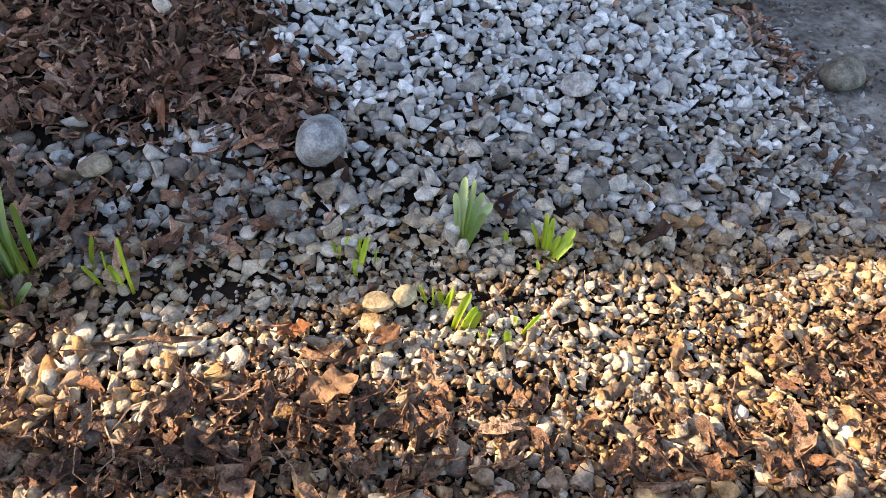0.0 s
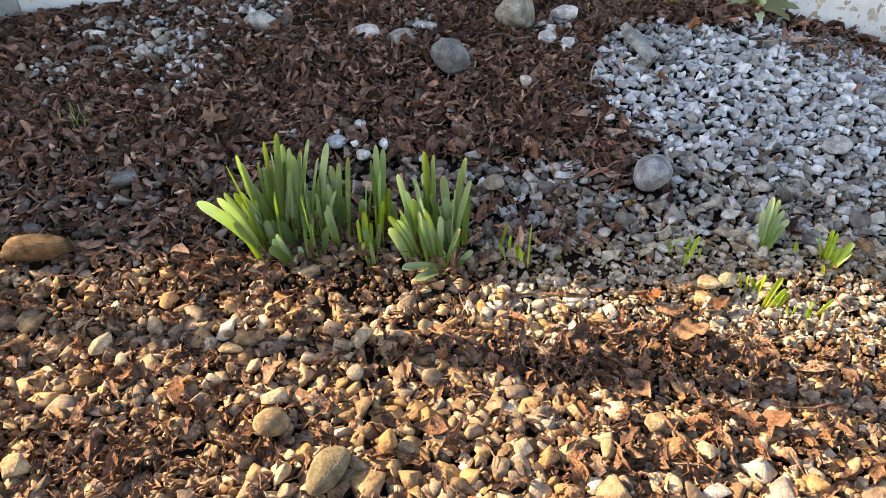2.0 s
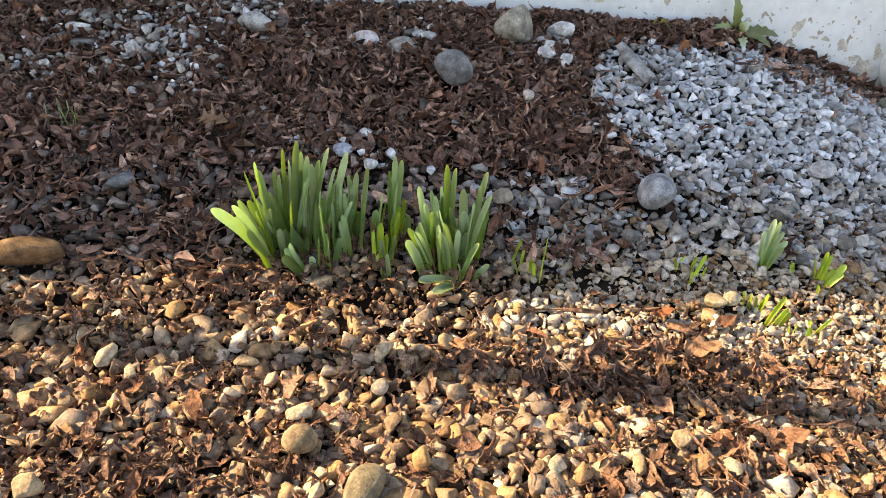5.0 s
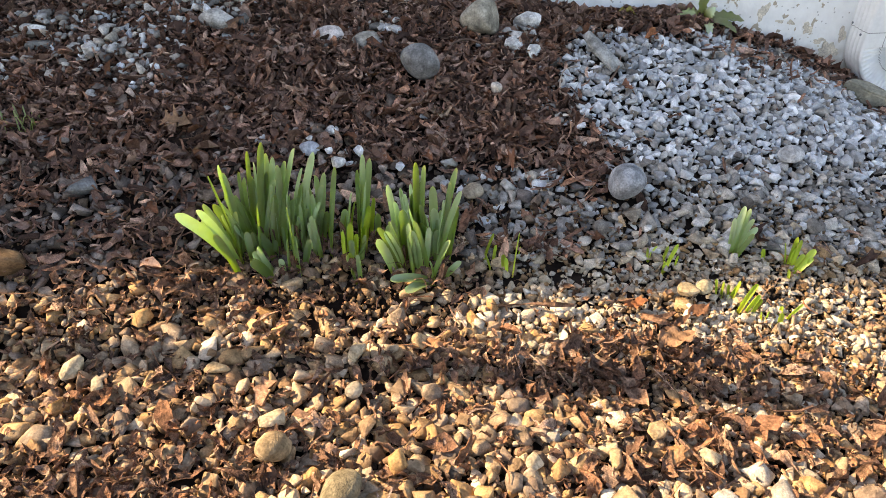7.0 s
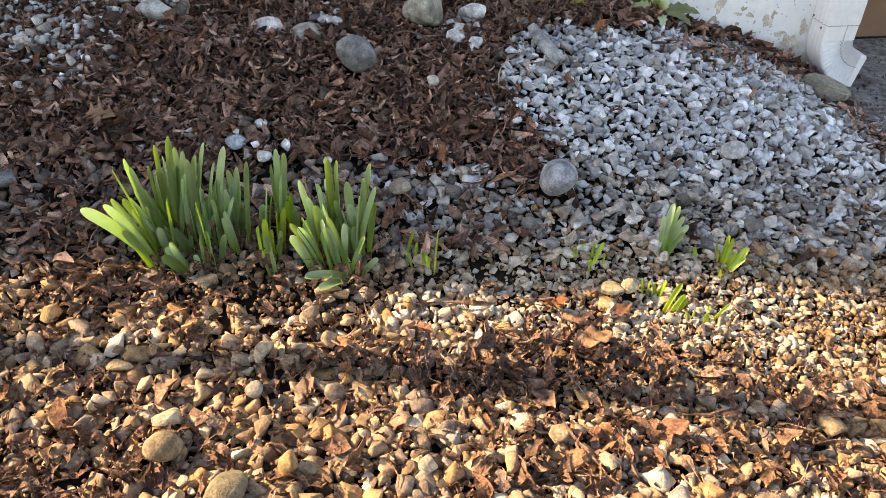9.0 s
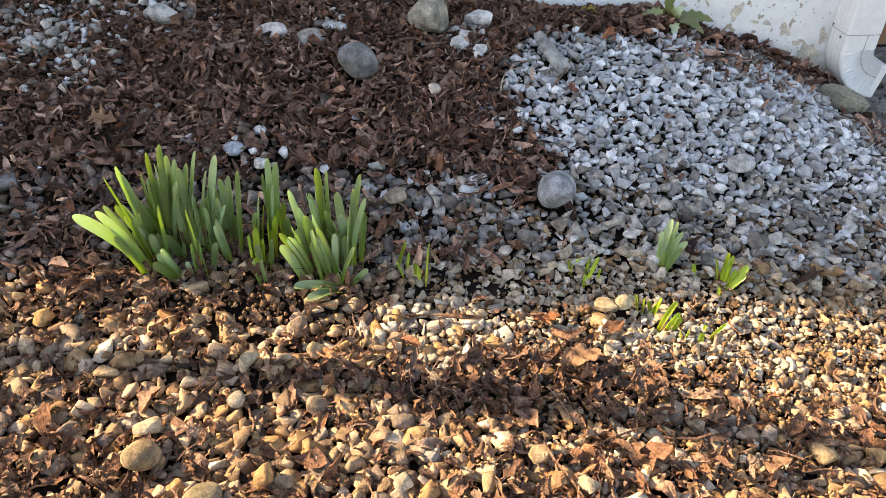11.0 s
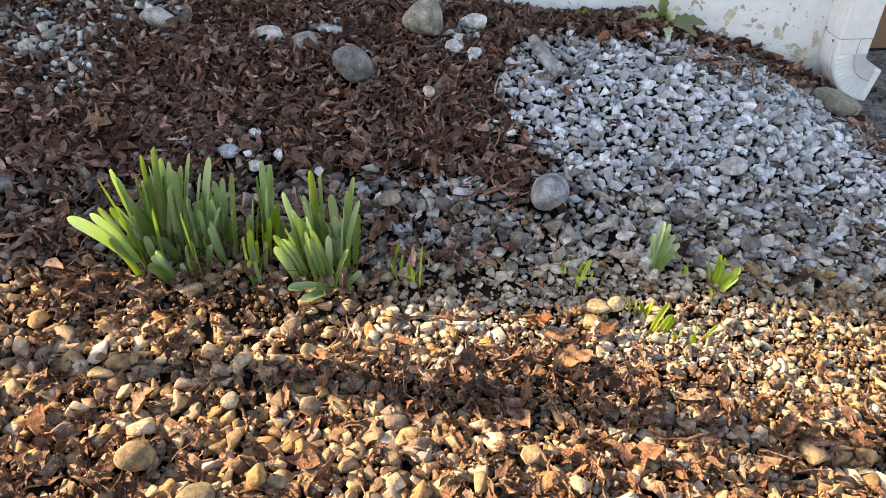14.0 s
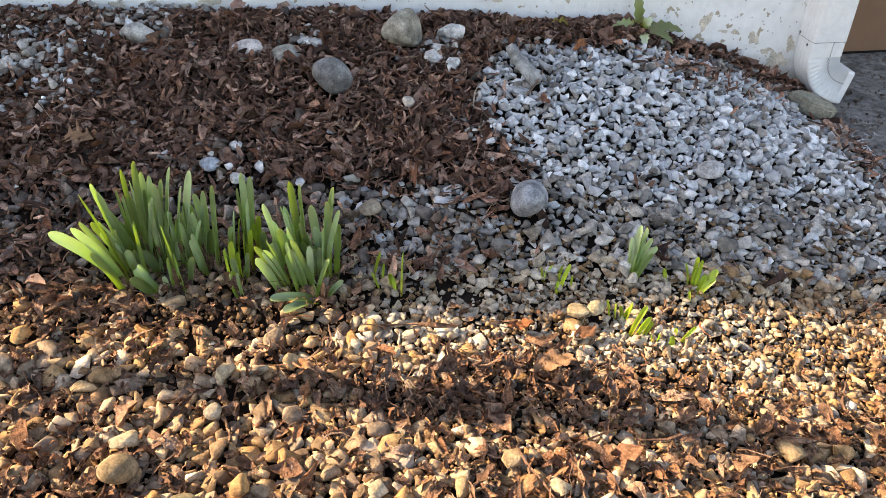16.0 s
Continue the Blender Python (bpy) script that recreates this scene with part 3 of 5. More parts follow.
def rock(name, x, y, size, colours, label, seed, turn=0.0, sink=0.35, tilt=(0, 0), soft=6, planes=7, flat=(0.8, 0.6), rough=0.75, spots=0.45, category="rock", amp=0.08):
    v, f = stone_shape(seed, 4 if size > 0.05 else 3, planes, (0.72, 1.0) if soft < 6 else (0.5, 0.95), soft, flat, amp)
    if soft >= 10:
        v, f = worn_shape(seed, 15, flat, 0.07)
    half = np.abs(v).max(0)
    v = v / half * np.array([1.0, flat[0], flat[1]]) * size / 2
    ROCKS.append((x, y, size * min(1.0, 1.05 * flat[0])))
    m = material(name + "_surface", colours, 38, rough, 0.6, 300, "none", spots, fine=0.3)
    ob = new(name, mesh_np(name, v, f, m, True if soft < 6 or soft >= 10 else "creased"))
    h = np.abs(v[:, 2]).max()
    ob.matrix_world = pose(x, y, float(ground_z(x, y)) + h * (1 - 2 * sink) + 0.012, *tilt, turn)
    groups = {"quartz_chunk": "white quartz chunks", "cobble": "cobbles in the bed", "pale_stone": "pale stones behind the daffodils", "oval_stone": "oval stones on the mulch", "egg_stone": "egg-shaped stones in the gravel", "tan_stone": "tan stones by the sprouts", "gravel_stone": "larger stones in the gravel"}
    return tagged(ob, label, category, groups.get(name, ""))


def clear_of_rocks(x, y, share=0.34):
    """False where a rock already lies."""
    ok = np.ones(np.shape(x), bool)
    for rx, ry, size in ROCKS:
        ok &= (x - rx) ** 2 + (y - ry) ** 2 > (share * size) ** 2
    return ok


def slab_stone():
    """A flat broken slab with worn edges."""
    r = random.Random(9)
    bm = prism_bm([(-0.068, 0.0), (-0.045, 0.026), (0.0, 0.034), (0.048, 0.014), (0.072, -0.014), (0.055, -0.030), (-0.01, -0.024)], -0.026, 0.020)
    bmesh.ops.bevel(bm, geom=bm.edges[:], offset=0.006, segments=2, affect="EDGES")
    bmesh.ops.subdivide_edges(bm, edges=bm.edges[:], cuts=2, use_grid_fill=True)
    for v in bm.verts:
        v.co += Vector([r.gauss(0, 0.0007) for _ in range(3)])
    m = material("slab_surface", [(0.22, 0.21, 0.165), (0.32, 0.30, 0.24)], 22, 0.85, 0.5, 180, "none", 0.25)
    ob = part("slab_stone", bm, m, smooth=False)
    ob.matrix_world = pose(1.662, 0.742, float(ground_z(1.662, 0.742)) + 0.026, 12, 12, -24)
    tagged(ob, "flat grey-green broken slab propped by the downspout", "rock")


GREY, BLUE = [(0.150, 0.152, 0.155), (0.225, 0.226, 0.228)], [(0.22, 0.235, 0.26), (0.36, 0.38, 0.405)]
WARM, PALE = [(0.24, 0.20, 0.155), (0.33, 0.28, 0.215)], [(0.42, 0.41, 0.40), (0.72, 0.71, 0.69)]
rock("smooth_stone", 0.746, 0.212, 0.098, BLUE, "smooth oval blue-grey stone lying on pale gravel", 11, 60, 0.27, soft=3, planes=5, flat=(0.86, 0.84))
rock("smooth_stone", 0.350, 0.567, 0.090, GREY, "smooth dark grey cobble lying on bark mulch", 12, 20, 0.12, soft=3, planes=5, flat=(0.94, 1.0))
rock("cobble", 0.529, 0.747, 0.118, [(0.23, 0.215, 0.18), (0.36, 0.335, 0.28)], "grey-brown rough cobble against the white wall", 13, 30, 0.2, planes=8, flat=(0.85, 0.9))
rock("quartz_chunk", 0.646, 0.765, 0.072, PALE, "white quartz chunk near the wall", 14, 10, 0.25, soft=14, planes=10)
rock("quartz_chunk", 0.596, 0.663, 0.048, PALE, "white angular stone on bark mulch", 15, 40, 0.25, soft=14, planes=10)
rock("quartz_chunk", 0.640, 0.632, 0.050, PALE, "white angular stone on bark mulch", 16, 80, 0.25, soft=14, planes=10)
rock("quartz_chunk", 0.607, 0.698, 0.044, PALE, "white angular stone on bark mulch", 17, 130, 0.25, soft=14, planes=10)
rock("oval_stone", 0.146, 0.723, 0.080, [(0.46, 0.41, 0.40), (0.60, 0.55, 0.53)], "pinkish pale oval stone on bark mulch", 18, 5, 0.3, soft=4, planes=5, flat=(0.7, 0.55))
rock("oval_stone", 0.238, 0.698, 0.082, [(0.28, 0.26, 0.23), (0.36, 0.34, 0.30)], "grey oval stone half sunk in bark mulch", 19, 5, 0.4, soft=4, planes=5, flat=(0.7, 0.5))
rock("quartz_chunk", 0.285, 0.745, 0.040, PALE, "small white stone on bark mulch", 20, 5, 0.25, soft=12, planes=9)
rock("quartz_chunk", 0.310, 0.738, 0.038, PALE, "small white stone on bark mulch", 21, 45, 0.25, soft=12, planes=9)
rock("cobble", -0.125, 0.785, 0.092, [(0.34, 0.33, 0.31), (0.50, 0.49, 0.47)], "pale grey cobble on bark mulch", 22, 5, 0.3, flat=(0.75, 0.6))
rock("cream_stone", 0.519, 0.501, 0.040, [(0.55, 0.48, 0.42), (0.70, 0.64, 0.58)], "cream upright stone on bark mulch", 23, 75, 0.1, (0, 40), flat=(0.75, 0.65))
rock("flat_stone", 0.815, 0.635, 0.138, [(0.21, 0.215, 0.21), (0.36, 0.365, 0.355)], "long flat grey stone leaning on gravel", 24, -70, 0.2, (0, 22), flat=(0.40, 0.28), soft=14, planes=7, amp=0.05)
rock("pale_stone", 0.140, 0.390, 0.032, PALE, "small white stone on bark mulch", 25, 0, 0.2, soft=5)
rock("pale_stone", 0.091, 0.338, 0.046, [(0.28, 0.31, 0.36), (0.42, 0.45, 0.50)], "bluish pale stone behind the daffodils", 26, 10, 0.2, soft=8)
rock("pale_stone", 0.147, 0.300, 0.038, PALE, "small white stone behind the daffodils", 27, 30, 0.2, soft=7)
rock("pale_stone", 0.420, 0.221, 0.048, WARM, "beige stone at the mulch edge", 28, 20, 0.2, soft=6)
rock("egg_stone", 0.029, -0.332, 0.066, [(0.17, 0.118, 0.068), (0.34, 0.25, 0.155)], "rounded tan egg-shaped stone in gravel", 29, 70, 0.15, (15, 10), soft=4, planes=6, flat=(0.78, 0.7))
rock("egg_stone", 0.152, -0.226, 0.030, WARM, "small round tan pebble on leaf litter", 30, 0, 0.1, soft=3, planes=3, flat=(0.95, 0.9))
rock("egg_stone", 0.120, -0.422, 0.096, [(0.14, 0.115, 0.072), (0.20, 0.165, 0.11)], "large smooth olive-tan stone in gravel", 31, 58, 0.2, soft=3, planes=4, flat=(0.62, 0.5))
rock("cobble", 1.200, 0.337, 0.068, [(0.34, 0.34, 0.34), (0.46, 0.46, 0.46)], "grey rounded stone among white gravel", 32, 0, 0.25, soft=4)
slab_stone()
rock("cobble", 1.853, 0.496, 0.125, [(0.17, 0.16, 0.13), (0.25, 0.24, 0.20)], "mossy grey-brown cobble at the driveway edge", 34, 15, 0.3, soft=4, flat=(0.8, 0.6))
rock("quartz_chunk", -0.540, 0.761, 0.060, PALE, "white flat stone on bark mulch", 35, 0, 0.2, soft=10, flat=(0.6, 0.4))
rock("slate_piece", -0.513, 0.702, 0.066, [(0.13, 0.13, 0.125), (0.20, 0.195, 0.185)], "dark slate piece on bark mulch", 36, 10, 0.2, soft=16, flat=(0.6, 0.3))
rock("cobble", -0.358, 0.275, 0.058, [(0.13, 0.135, 0.14), (0.20, 0.205, 0.21)], "blue-grey stone half sunk in mulch", 37, 20, 0.35, soft=12, flat=(0.8, 0.6))
# Colour of the long stone darkened by a quarter to stand for partial shade.
rock("long_stone", -0.495, 0.105, 0.135, [(0.11, 0.065, 0.036), (0.21, 0.135, 0.075)], "long tan-brown stone at the mulch edge, darkened for partial shade", 38, 8, 0.25, soft=9, planes=8, flat=(0.5, 0.5), amp=0.10)
rock("quartz_chunk", -0.394, 0.671, 0.055, PALE, "white stone on bark mulch", 39, 60, 0.25, soft=12, planes=9)
rock("tan_stone", 0.795, -0.042, 0.044, [(0.34, 0.25, 0.14), (0.50, 0.39, 0.25)], "sunlit tan stone beside the sprouts", 40, 0, 0.2, soft=9, planes=9)
rock("tan_stone", 0.835, -0.034, 0.040, [(0.32, 0.27, 0.17), (0.46, 0.39, 0.27)], "sunlit rounded tan stone beside the sprouts", 41, 35, 0.2, soft=5, planes=8)

rock("gravel_stone", 0.025, -0.272, 0.042, [(0.34, 0.265, 0.175), (0.50, 0.41, 0.29)], "pale cream stone in the gravel", 93, 0, 0.22, (-10, -12), soft=12, flat=(0.8, 0.75))
rock("gravel_stone", -0.347, -0.380, 0.046, [(0.28, 0.20, 0.115), (0.43, 0.32, 0.195)], "tan angular stone in the gravel", 61, 20, 0.22, (6, -9), soft=12, flat=(0.8, 0.6))
rock("gravel_stone", -0.212, -0.018, 0.038, [(0.31, 0.175, 0.075), (0.45, 0.28, 0.13)], "orange-tan blocky stone in the gravel", 62, 35, 0.22, (1, -6), soft=12, flat=(0.75, 0.7))
rock("gravel_stone", -0.306, -0.122, 0.052, [(0.34, 0.265, 0.175), (0.50, 0.41, 0.29)], "pale wedge-shaped stone in the gravel", 63, 60, 0.22, (-4, -3), soft=12, flat=(0.55, 0.6))
rock("gravel_stone", -0.258, -0.161, 0.038, [(0.34, 0.265, 0.175), (0.50, 0.41, 0.29)], "pale upright stone in the gravel", 64, 100, 0.22, (-9, 0), soft=12, flat=(0.5, 0.6))
rock("gravel_stone", 0.269, -0.126, 0.033, [(0.28, 0.20, 0.115), (0.43, 0.32, 0.195)], "pale tan stone in the gravel", 65, 80, 0.22, (7, 3), soft=12, flat=(0.8, 0.7))
rock("gravel_stone", 0.161, -0.139, 0.036, [(0.34, 0.265, 0.175), (0.50, 0.41, 0.29)], "cream stone in the gravel", 66, 50, 0.22, (2, 6), soft=12, flat=(0.7, 0.7))
rock("gravel_stone", -0.072, -0.144, 0.043, [(0.28, 0.20, 0.115), (0.43, 0.32, 0.195)], "flat tan stone in the gravel", 67, 10, 0.22, (-3, 9), soft=12, flat=(0.5, 0.4))
rock("gravel_stone", 0.170, -0.304, 0.039, [(0.20, 0.125, 0.075), (0.32, 0.21, 0.13)], "brown blocky stone in the gravel", 68, 70, 0.22, (-8, 12), soft=12, flat=(0.75, 0.7))
rock("gravel_stone", 0.675, -0.416, 0.038, [(0.34, 0.265, 0.175), (0.50, 0.41, 0.29)], "cream angular stone in the gravel", 69, 130, 0.22, (8, -10), soft=12, flat=(0.7, 0.6))
rock("gravel_stone", 1.068, -0.362, 0.042, [(0.28, 0.20, 0.115), (0.43, 0.32, 0.195)], "tan rounded stone in the gravel", 70, 120, 0.22, (3, -7), soft=12, flat=(0.8, 0.6))
rock("gravel_stone", 0.209, -0.373, 0.040, [(0.31, 0.175, 0.075), (0.45, 0.28, 0.13)], "orange-brown upright stone in the gravel", 71, 95, 0.22, (-2, -4), soft=12, flat=(0.7, 0.8))
rock("gravel_stone", 0.615, -0.360, 0.034, [(0.28, 0.20, 0.115), (0.43, 0.32, 0.195)], "tan stone in the gravel", 72, 15, 0.22, (-7, -1), soft=12, flat=(0.8, 0.7))
rock("gravel_stone", 0.532, -0.405, 0.038, [(0.28, 0.20, 0.115), (0.43, 0.32, 0.195)], "tan pointed stone in the gravel", 74, 90, 0.22, (4, 5), soft=12, flat=(0.55, 0.7))
rock("gravel_stone", 0.410, -0.396, 0.030, [(0.34, 0.265, 0.175), (0.50, 0.41, 0.29)], "cream stone in the gravel", 75, 40, 0.22, (-1, 8), soft=12, flat=(0.8, 0.7))


# ---- plants ----
def strap_leaf(name, row, parent, mat, facing, origin, tip_round=0.062, thick=0.0011):
    """A strap leaf from its foot to its tip: bowed, cupped, with a blunt rounded tip."""
    bx, by, tx, ty, tz, width = row
    foot = Vector((bx, by, float(ground_z(bx, by)) - 0.012))
    tip = Vector((tx, ty, tz))
    run = tip - foot
    mid = foot + run * 0.5 + Vector((-run.x * 0.16, -run.y * 0.16, 0.10 * math.hypot(run.x, run.y)))
    out = Vector((math.sin(facing), -math.cos(facing), 1.0 if run.x < -0.025 else 0.75))
    if run.z < 0.5 * math.hypot(run.x, run.y):
        out = Vector((-0.25, -0.35, 1.0))
    n, m = 14, 5
    vs, uv = [], []
    for i in range(n + 1):
        u = 1 - (1 - i / n) ** 1.7
        p = foot * (1 - u) ** 2 + mid * 2 * u * (1 - u) + tip * u * u
        t = ((mid - foot) * (1 - u) + (tip - mid) * u).normalized()
        side = t.cross(out).normalized()
        nrm = side.cross(t).normalized()
        w = width * 0.5 * (0.74 + 0.30 * math.sin(math.pi * min(1, u * 0.72 + 0.02)) ** 1.5)
        if u > 1 - tip_round * 2:
            k = (u - (1 - tip_round * 2)) / (tip_round * 2)
            w *= math.sqrt(max(0.0, 1 - k * k)) * 0.97 + 0.03
        for j in range(m):
            s = j / (m - 1) * 2 - 1
            vs.append(p + side * (w * s) + nrm * (0.62 * w * abs(s) ** 1.4 * (1 - 0.45 * u)) - origin)
            uv.append((u, j / (m - 1), nrm))
    th = [thick * (1 - 0.7 * (k // m) / n) for k in range(len(vs))]
    back = [v - uv[k][2] * th[k] for k, v in enumerate(vs)]
    cnt = len(vs)
    faces = []
    for i in range(n):
        for j in range(m - 1):
            a = i * m + j
            faces.append((a, a + 1, a + m + 1, a + m))
            faces.append((cnt + a, cnt + a + m, cnt + a + m + 1, cnt + a + 1))
        a, b = i * m, i * m + m - 1
        faces.append((a, a + m, cnt + a + m, cnt + a))
        faces.append((b, cnt + b, cnt + b + m, b + m))
    e = n * m
    for j in range(m - 1):
        faces.append((e + j, e + j + 1, cnt + e + j + 1, cnt + e + j))
    me = bpy.data.meshes.new(name)
    me.from_pydata([v[:] for v in vs + back], [], faces)
    lay = me.uv_layers.new(name="along")
    for lp in me.loops:
        k = lp.vertex_index % cnt
        lay.data[lp.index].uv = (uv[k][0], uv[k][1])
    for p in me.polygons:
        p.use_smooth = True
    me.set_sharp_from_angle(angle=radians(50))
    me.materials.append(mat)
    ob = new(name, me)
    ob.parent = parent
    return ob


def clump(name, rows, label, category, mat, seed, extra=0, group="", sheaths=0):
    r = random.Random(seed)
    cx, cy = sum(q[0] for q in rows) / len(rows), sum(q[1] for q in rows) / len(rows)
    origin = Vector((cx, cy, float(ground_z(cx, cy))))
    base = tagged(new(name), label, category, group)
    base.location = origin
    for q in rows:
        tall = q[4] - float(ground_z(q[0], q[1]))
        short = seed == 2 and 1.6 * math.hypot(q[2] - q[0], q[3] - q[1]) < tall < 0.105
        strap_leaf("leaf", (*q[:5], q[5] * (0.78 if category == "daffodil" else 0.66)), base, m_sprout if short else mat, (-0.5 if q[2] - q[0] < -0.025 or category != "daffodil" else -0.85 if r.random() < 0.72 else 0.35) + r.gauss(0, 0.65), origin)
    for _ in range(extra):
        q = list(r.choice([p for p in rows if p[4] - float(ground_z(p[0], p[1])) > 2.4 * math.hypot(p[2] - p[0], p[3] - p[1])] or rows))
        dx, dy = r.gauss(0, 0.013), r.gauss(-0.006, 0.016)
        k = r.uniform(0.36, 0.86)
        gz = float(ground_z(q[0], q[1]))
        strap_leaf("leaf", (q[0] + dx, q[1] + dy, q[0] + dx + k * (q[2] - q[0]) + r.gauss(0, 0.008), q[1] + dy + k * (q[3] - q[1]), gz + k * (q[4] - gz), q[5] * (0.75 if category == "daffodil" else 0.65)), base, mat, r.gauss(-0.3, 0.7), origin)
    for _ in range(sheaths):
        q = r.choice(rows)
        gz, h = float(ground_z(q[0], q[1])), r.uniform(0.03, 0.065)
        dx, dy = r.gauss(0, 0.006), -abs(r.gauss(0.004, 0.006))
        strap_leaf("dry_sheath", (q[0] + dx, q[1] + dy, q[0] + dx + r.gauss(0, 0.012), q[1] + dy + r.gauss(0, 0.01), gz + h, r.uniform(0.008, 0.015)), base, m_dead, r.gauss(0, 0.9), origin, 0.2)
    return base


CLUMP_FRONT = [
    (-0.049, 0.091, -0.132, 0.042, 0.165, 0.027), (-0.045, 0.088, -0.097, 0.051, 0.166, 0.019), (-0.050, 0.104, -0.088, 0.072, 0.165, 0.018), (-0.039, 0.094, -0.068, 0.057, 0.229, 0.018),
    (-0.037, 0.112, -0.053, 0.079, 0.237, 0.016), (-0.035, 0.111, -0.048, 0.082, 0.219, 0.013), (-0.031, 0.120, -0.051, 0.095, 0.179, 0.023), (-0.037, 0.112, -0.073, 0.083, 0.157, 0.020),
    (-0.025, 0.129, -0.024, 0.107, 0.206, 0.018), (-0.021, 0.129, -0.016, 0.110, 0.192, 0.021), (-0.018, 0.125, -0.005, 0.101, 0.250, 0.011), (-0.009, 0.126, 0.003, 0.105, 0.225, 0.016),
    (-0.004, 0.119, 0.022, 0.097, 0.267, 0.016), (0.000, 0.124, 0.026, 0.105, 0.241, 0.017), (0.006, 0.121, 0.025, 0.106, 0.204, 0.018),
]
CLUMP_MID = [
    (0.006, 0.127, -0.018, 0.112, 0.089, 0.018), (0.016, 0.069, -0.005, 0.055, 0.077, 0.021), (0.016, 0.056, -0.019, 0.038, 0.060, 0.023), (0.002, 0.120, -0.032, 0.095, 0.149, 0.023),
    (0.022, 0.118, 0.058, 0.105, 0.224, 0.016), (0.030, 0.125, 0.076, 0.110, 0.245, 0.018), (0.037, 0.119, 0.043, 0.099, 0.220, 0.017), (0.049, 0.128, 0.086, 0.117, 0.201, 0.017),
    (0.063, 0.124, 0.108, 0.110, 0.236, 0.017), (0.075, 0.128, 0.086, 0.116, 0.171, 0.017), (0.112, 0.123, 0.107, 0.105, 0.191, 0.018), (0.108, 0.121, 0.124, 0.109, 0.194, 0.015),
    (0.124, 0.110, 0.144, 0.097, 0.211, 0.012), (0.123, 0.118, 0.140, 0.110, 0.153, 0.016), (0.074, 0.103, 0.074, 0.091, 0.140, 0.018),
]
CLUMP_BACK = [
    (0.078, 0.108, 0.081, 0.096, 0.146, 0.009), (0.078, 0.103, 0.113, 0.095, 0.141, 0.014), (0.108, 0.115, 0.100, 0.099, 0.156, 0.017), (0.048, 0.066, 0.050, 0.058, 0.088, 0.020),
    (0.062, 0.065, 0.056, 0.046, 0.164, 0.016), (0.055, 0.123, 0.055, 0.109, 0.157, 0.015), (0.043, 0.119, 0.059, 0.109, 0.153, 0.011), (0.027, 0.120, 0.028, 0.110, 0.120, 0.021),
    (0.065, 0.104, 0.069, 0.097, 0.101, 0.016), (0.092, 0.120, 0.093, 0.107, 0.160, 0.014), (0.013, 0.127, 0.037, 0.111, 0.230, 0.015), (-0.007, 0.110, -0.033, 0.083, 0.173, 0.016),
    (-0.018, 0.106, -0.057, 0.076, 0.162, 0.018),
]
clump("daffodil_clump", CLUMP_FRONT + CLUMP_MID + CLUMP_BACK, "large clump of green daffodil leaves without flowers", "daffodil", m_daff, 1, 46, "daffodils in the bed", 12)
CLUMP_SMALL = [
    (0.184, 0.120, 0.194, 0.118, 0.222, 0.016), (0.185, 0.117, 0.184, 0.112, 0.194, 0.015), (0.190, 0.124, 0.207, 0.124, 0.210, 0.016), (0.189, 0.113, 0.199, 0.113, 0.170, 0.018),
    (0.158, 0.112, 0.171, 0.112, 0.147, 0.016), (0.162, 0.118, 0.177, 0.118, 0.124, 0.012), (0.152, 0.125, 0.158, 0.125, 0.091, 0.013), (0.200, 0.120, 0.210, 0.120, 0.128, 0.018),
    (0.193, 0.117, 0.203, 0.117, 0.113, 0.015), (0.153, 0.068, 0.151, 0.065, 0.093, 0.017), (0.160, 0.067, 0.165, 0.066, 0.110, 0.015), (0.171, 0.063, 0.176, 0.062, 0.088, 0.015),
    (0.167, 0.063, 0.165, 0.061, 0.066, 0.015), (0.181, 0.079, 0.187, 0.079, 0.116, 0.012), (0.189, 0.092, 0.199, 0.092, 0.116, 0.013), (0.184, 0.079, 0.191, 0.079, 0.093, 0.011),
    (0.169, 0.060, 0.158, 0.056, 0.050, 0.012),
]
clump("daffodil_clump", CLUMP_SMALL, "small daffodil clump with yellowish leaf bases", "daffodil", m_daff, 2, 12, "daffodils in the bed", 6)
CLUMP_RIGHT = [
    (0.258, 0.050, 0.213, 0.027, 0.122, 0.016), (0.262, 0.049, 0.224, 0.030, 0.110, 0.019), (0.267, 0.049, 0.235, 0.030, 0.131, 0.023), (0.257, 0.079, 0.234, 0.058, 0.191, 0.015),
    (0.266, 0.075, 0.245, 0.058, 0.155, 0.014), (0.278, 0.046, 0.269, 0.034, 0.122, 0.016), (0.275, 0.063, 0.258, 0.047, 0.144, 0.021), (0.288, 0.081, 0.284, 0.062, 0.231, 0.017),
    (0.298, 0.081, 0.302, 0.065, 0.222, 0.021), (0.281, 0.103, 0.260, 0.086, 0.166, 0.013), (0.280, 0.096, 0.267, 0.081, 0.156, 0.018), (0.288, 0.095, 0.282, 0.082, 0.155, 0.019),
    (0.288, 0.098, 0.278, 0.083, 0.176, 0.012), (0.299, 0.064, 0.271, 0.045, 0.147, 0.022),
]
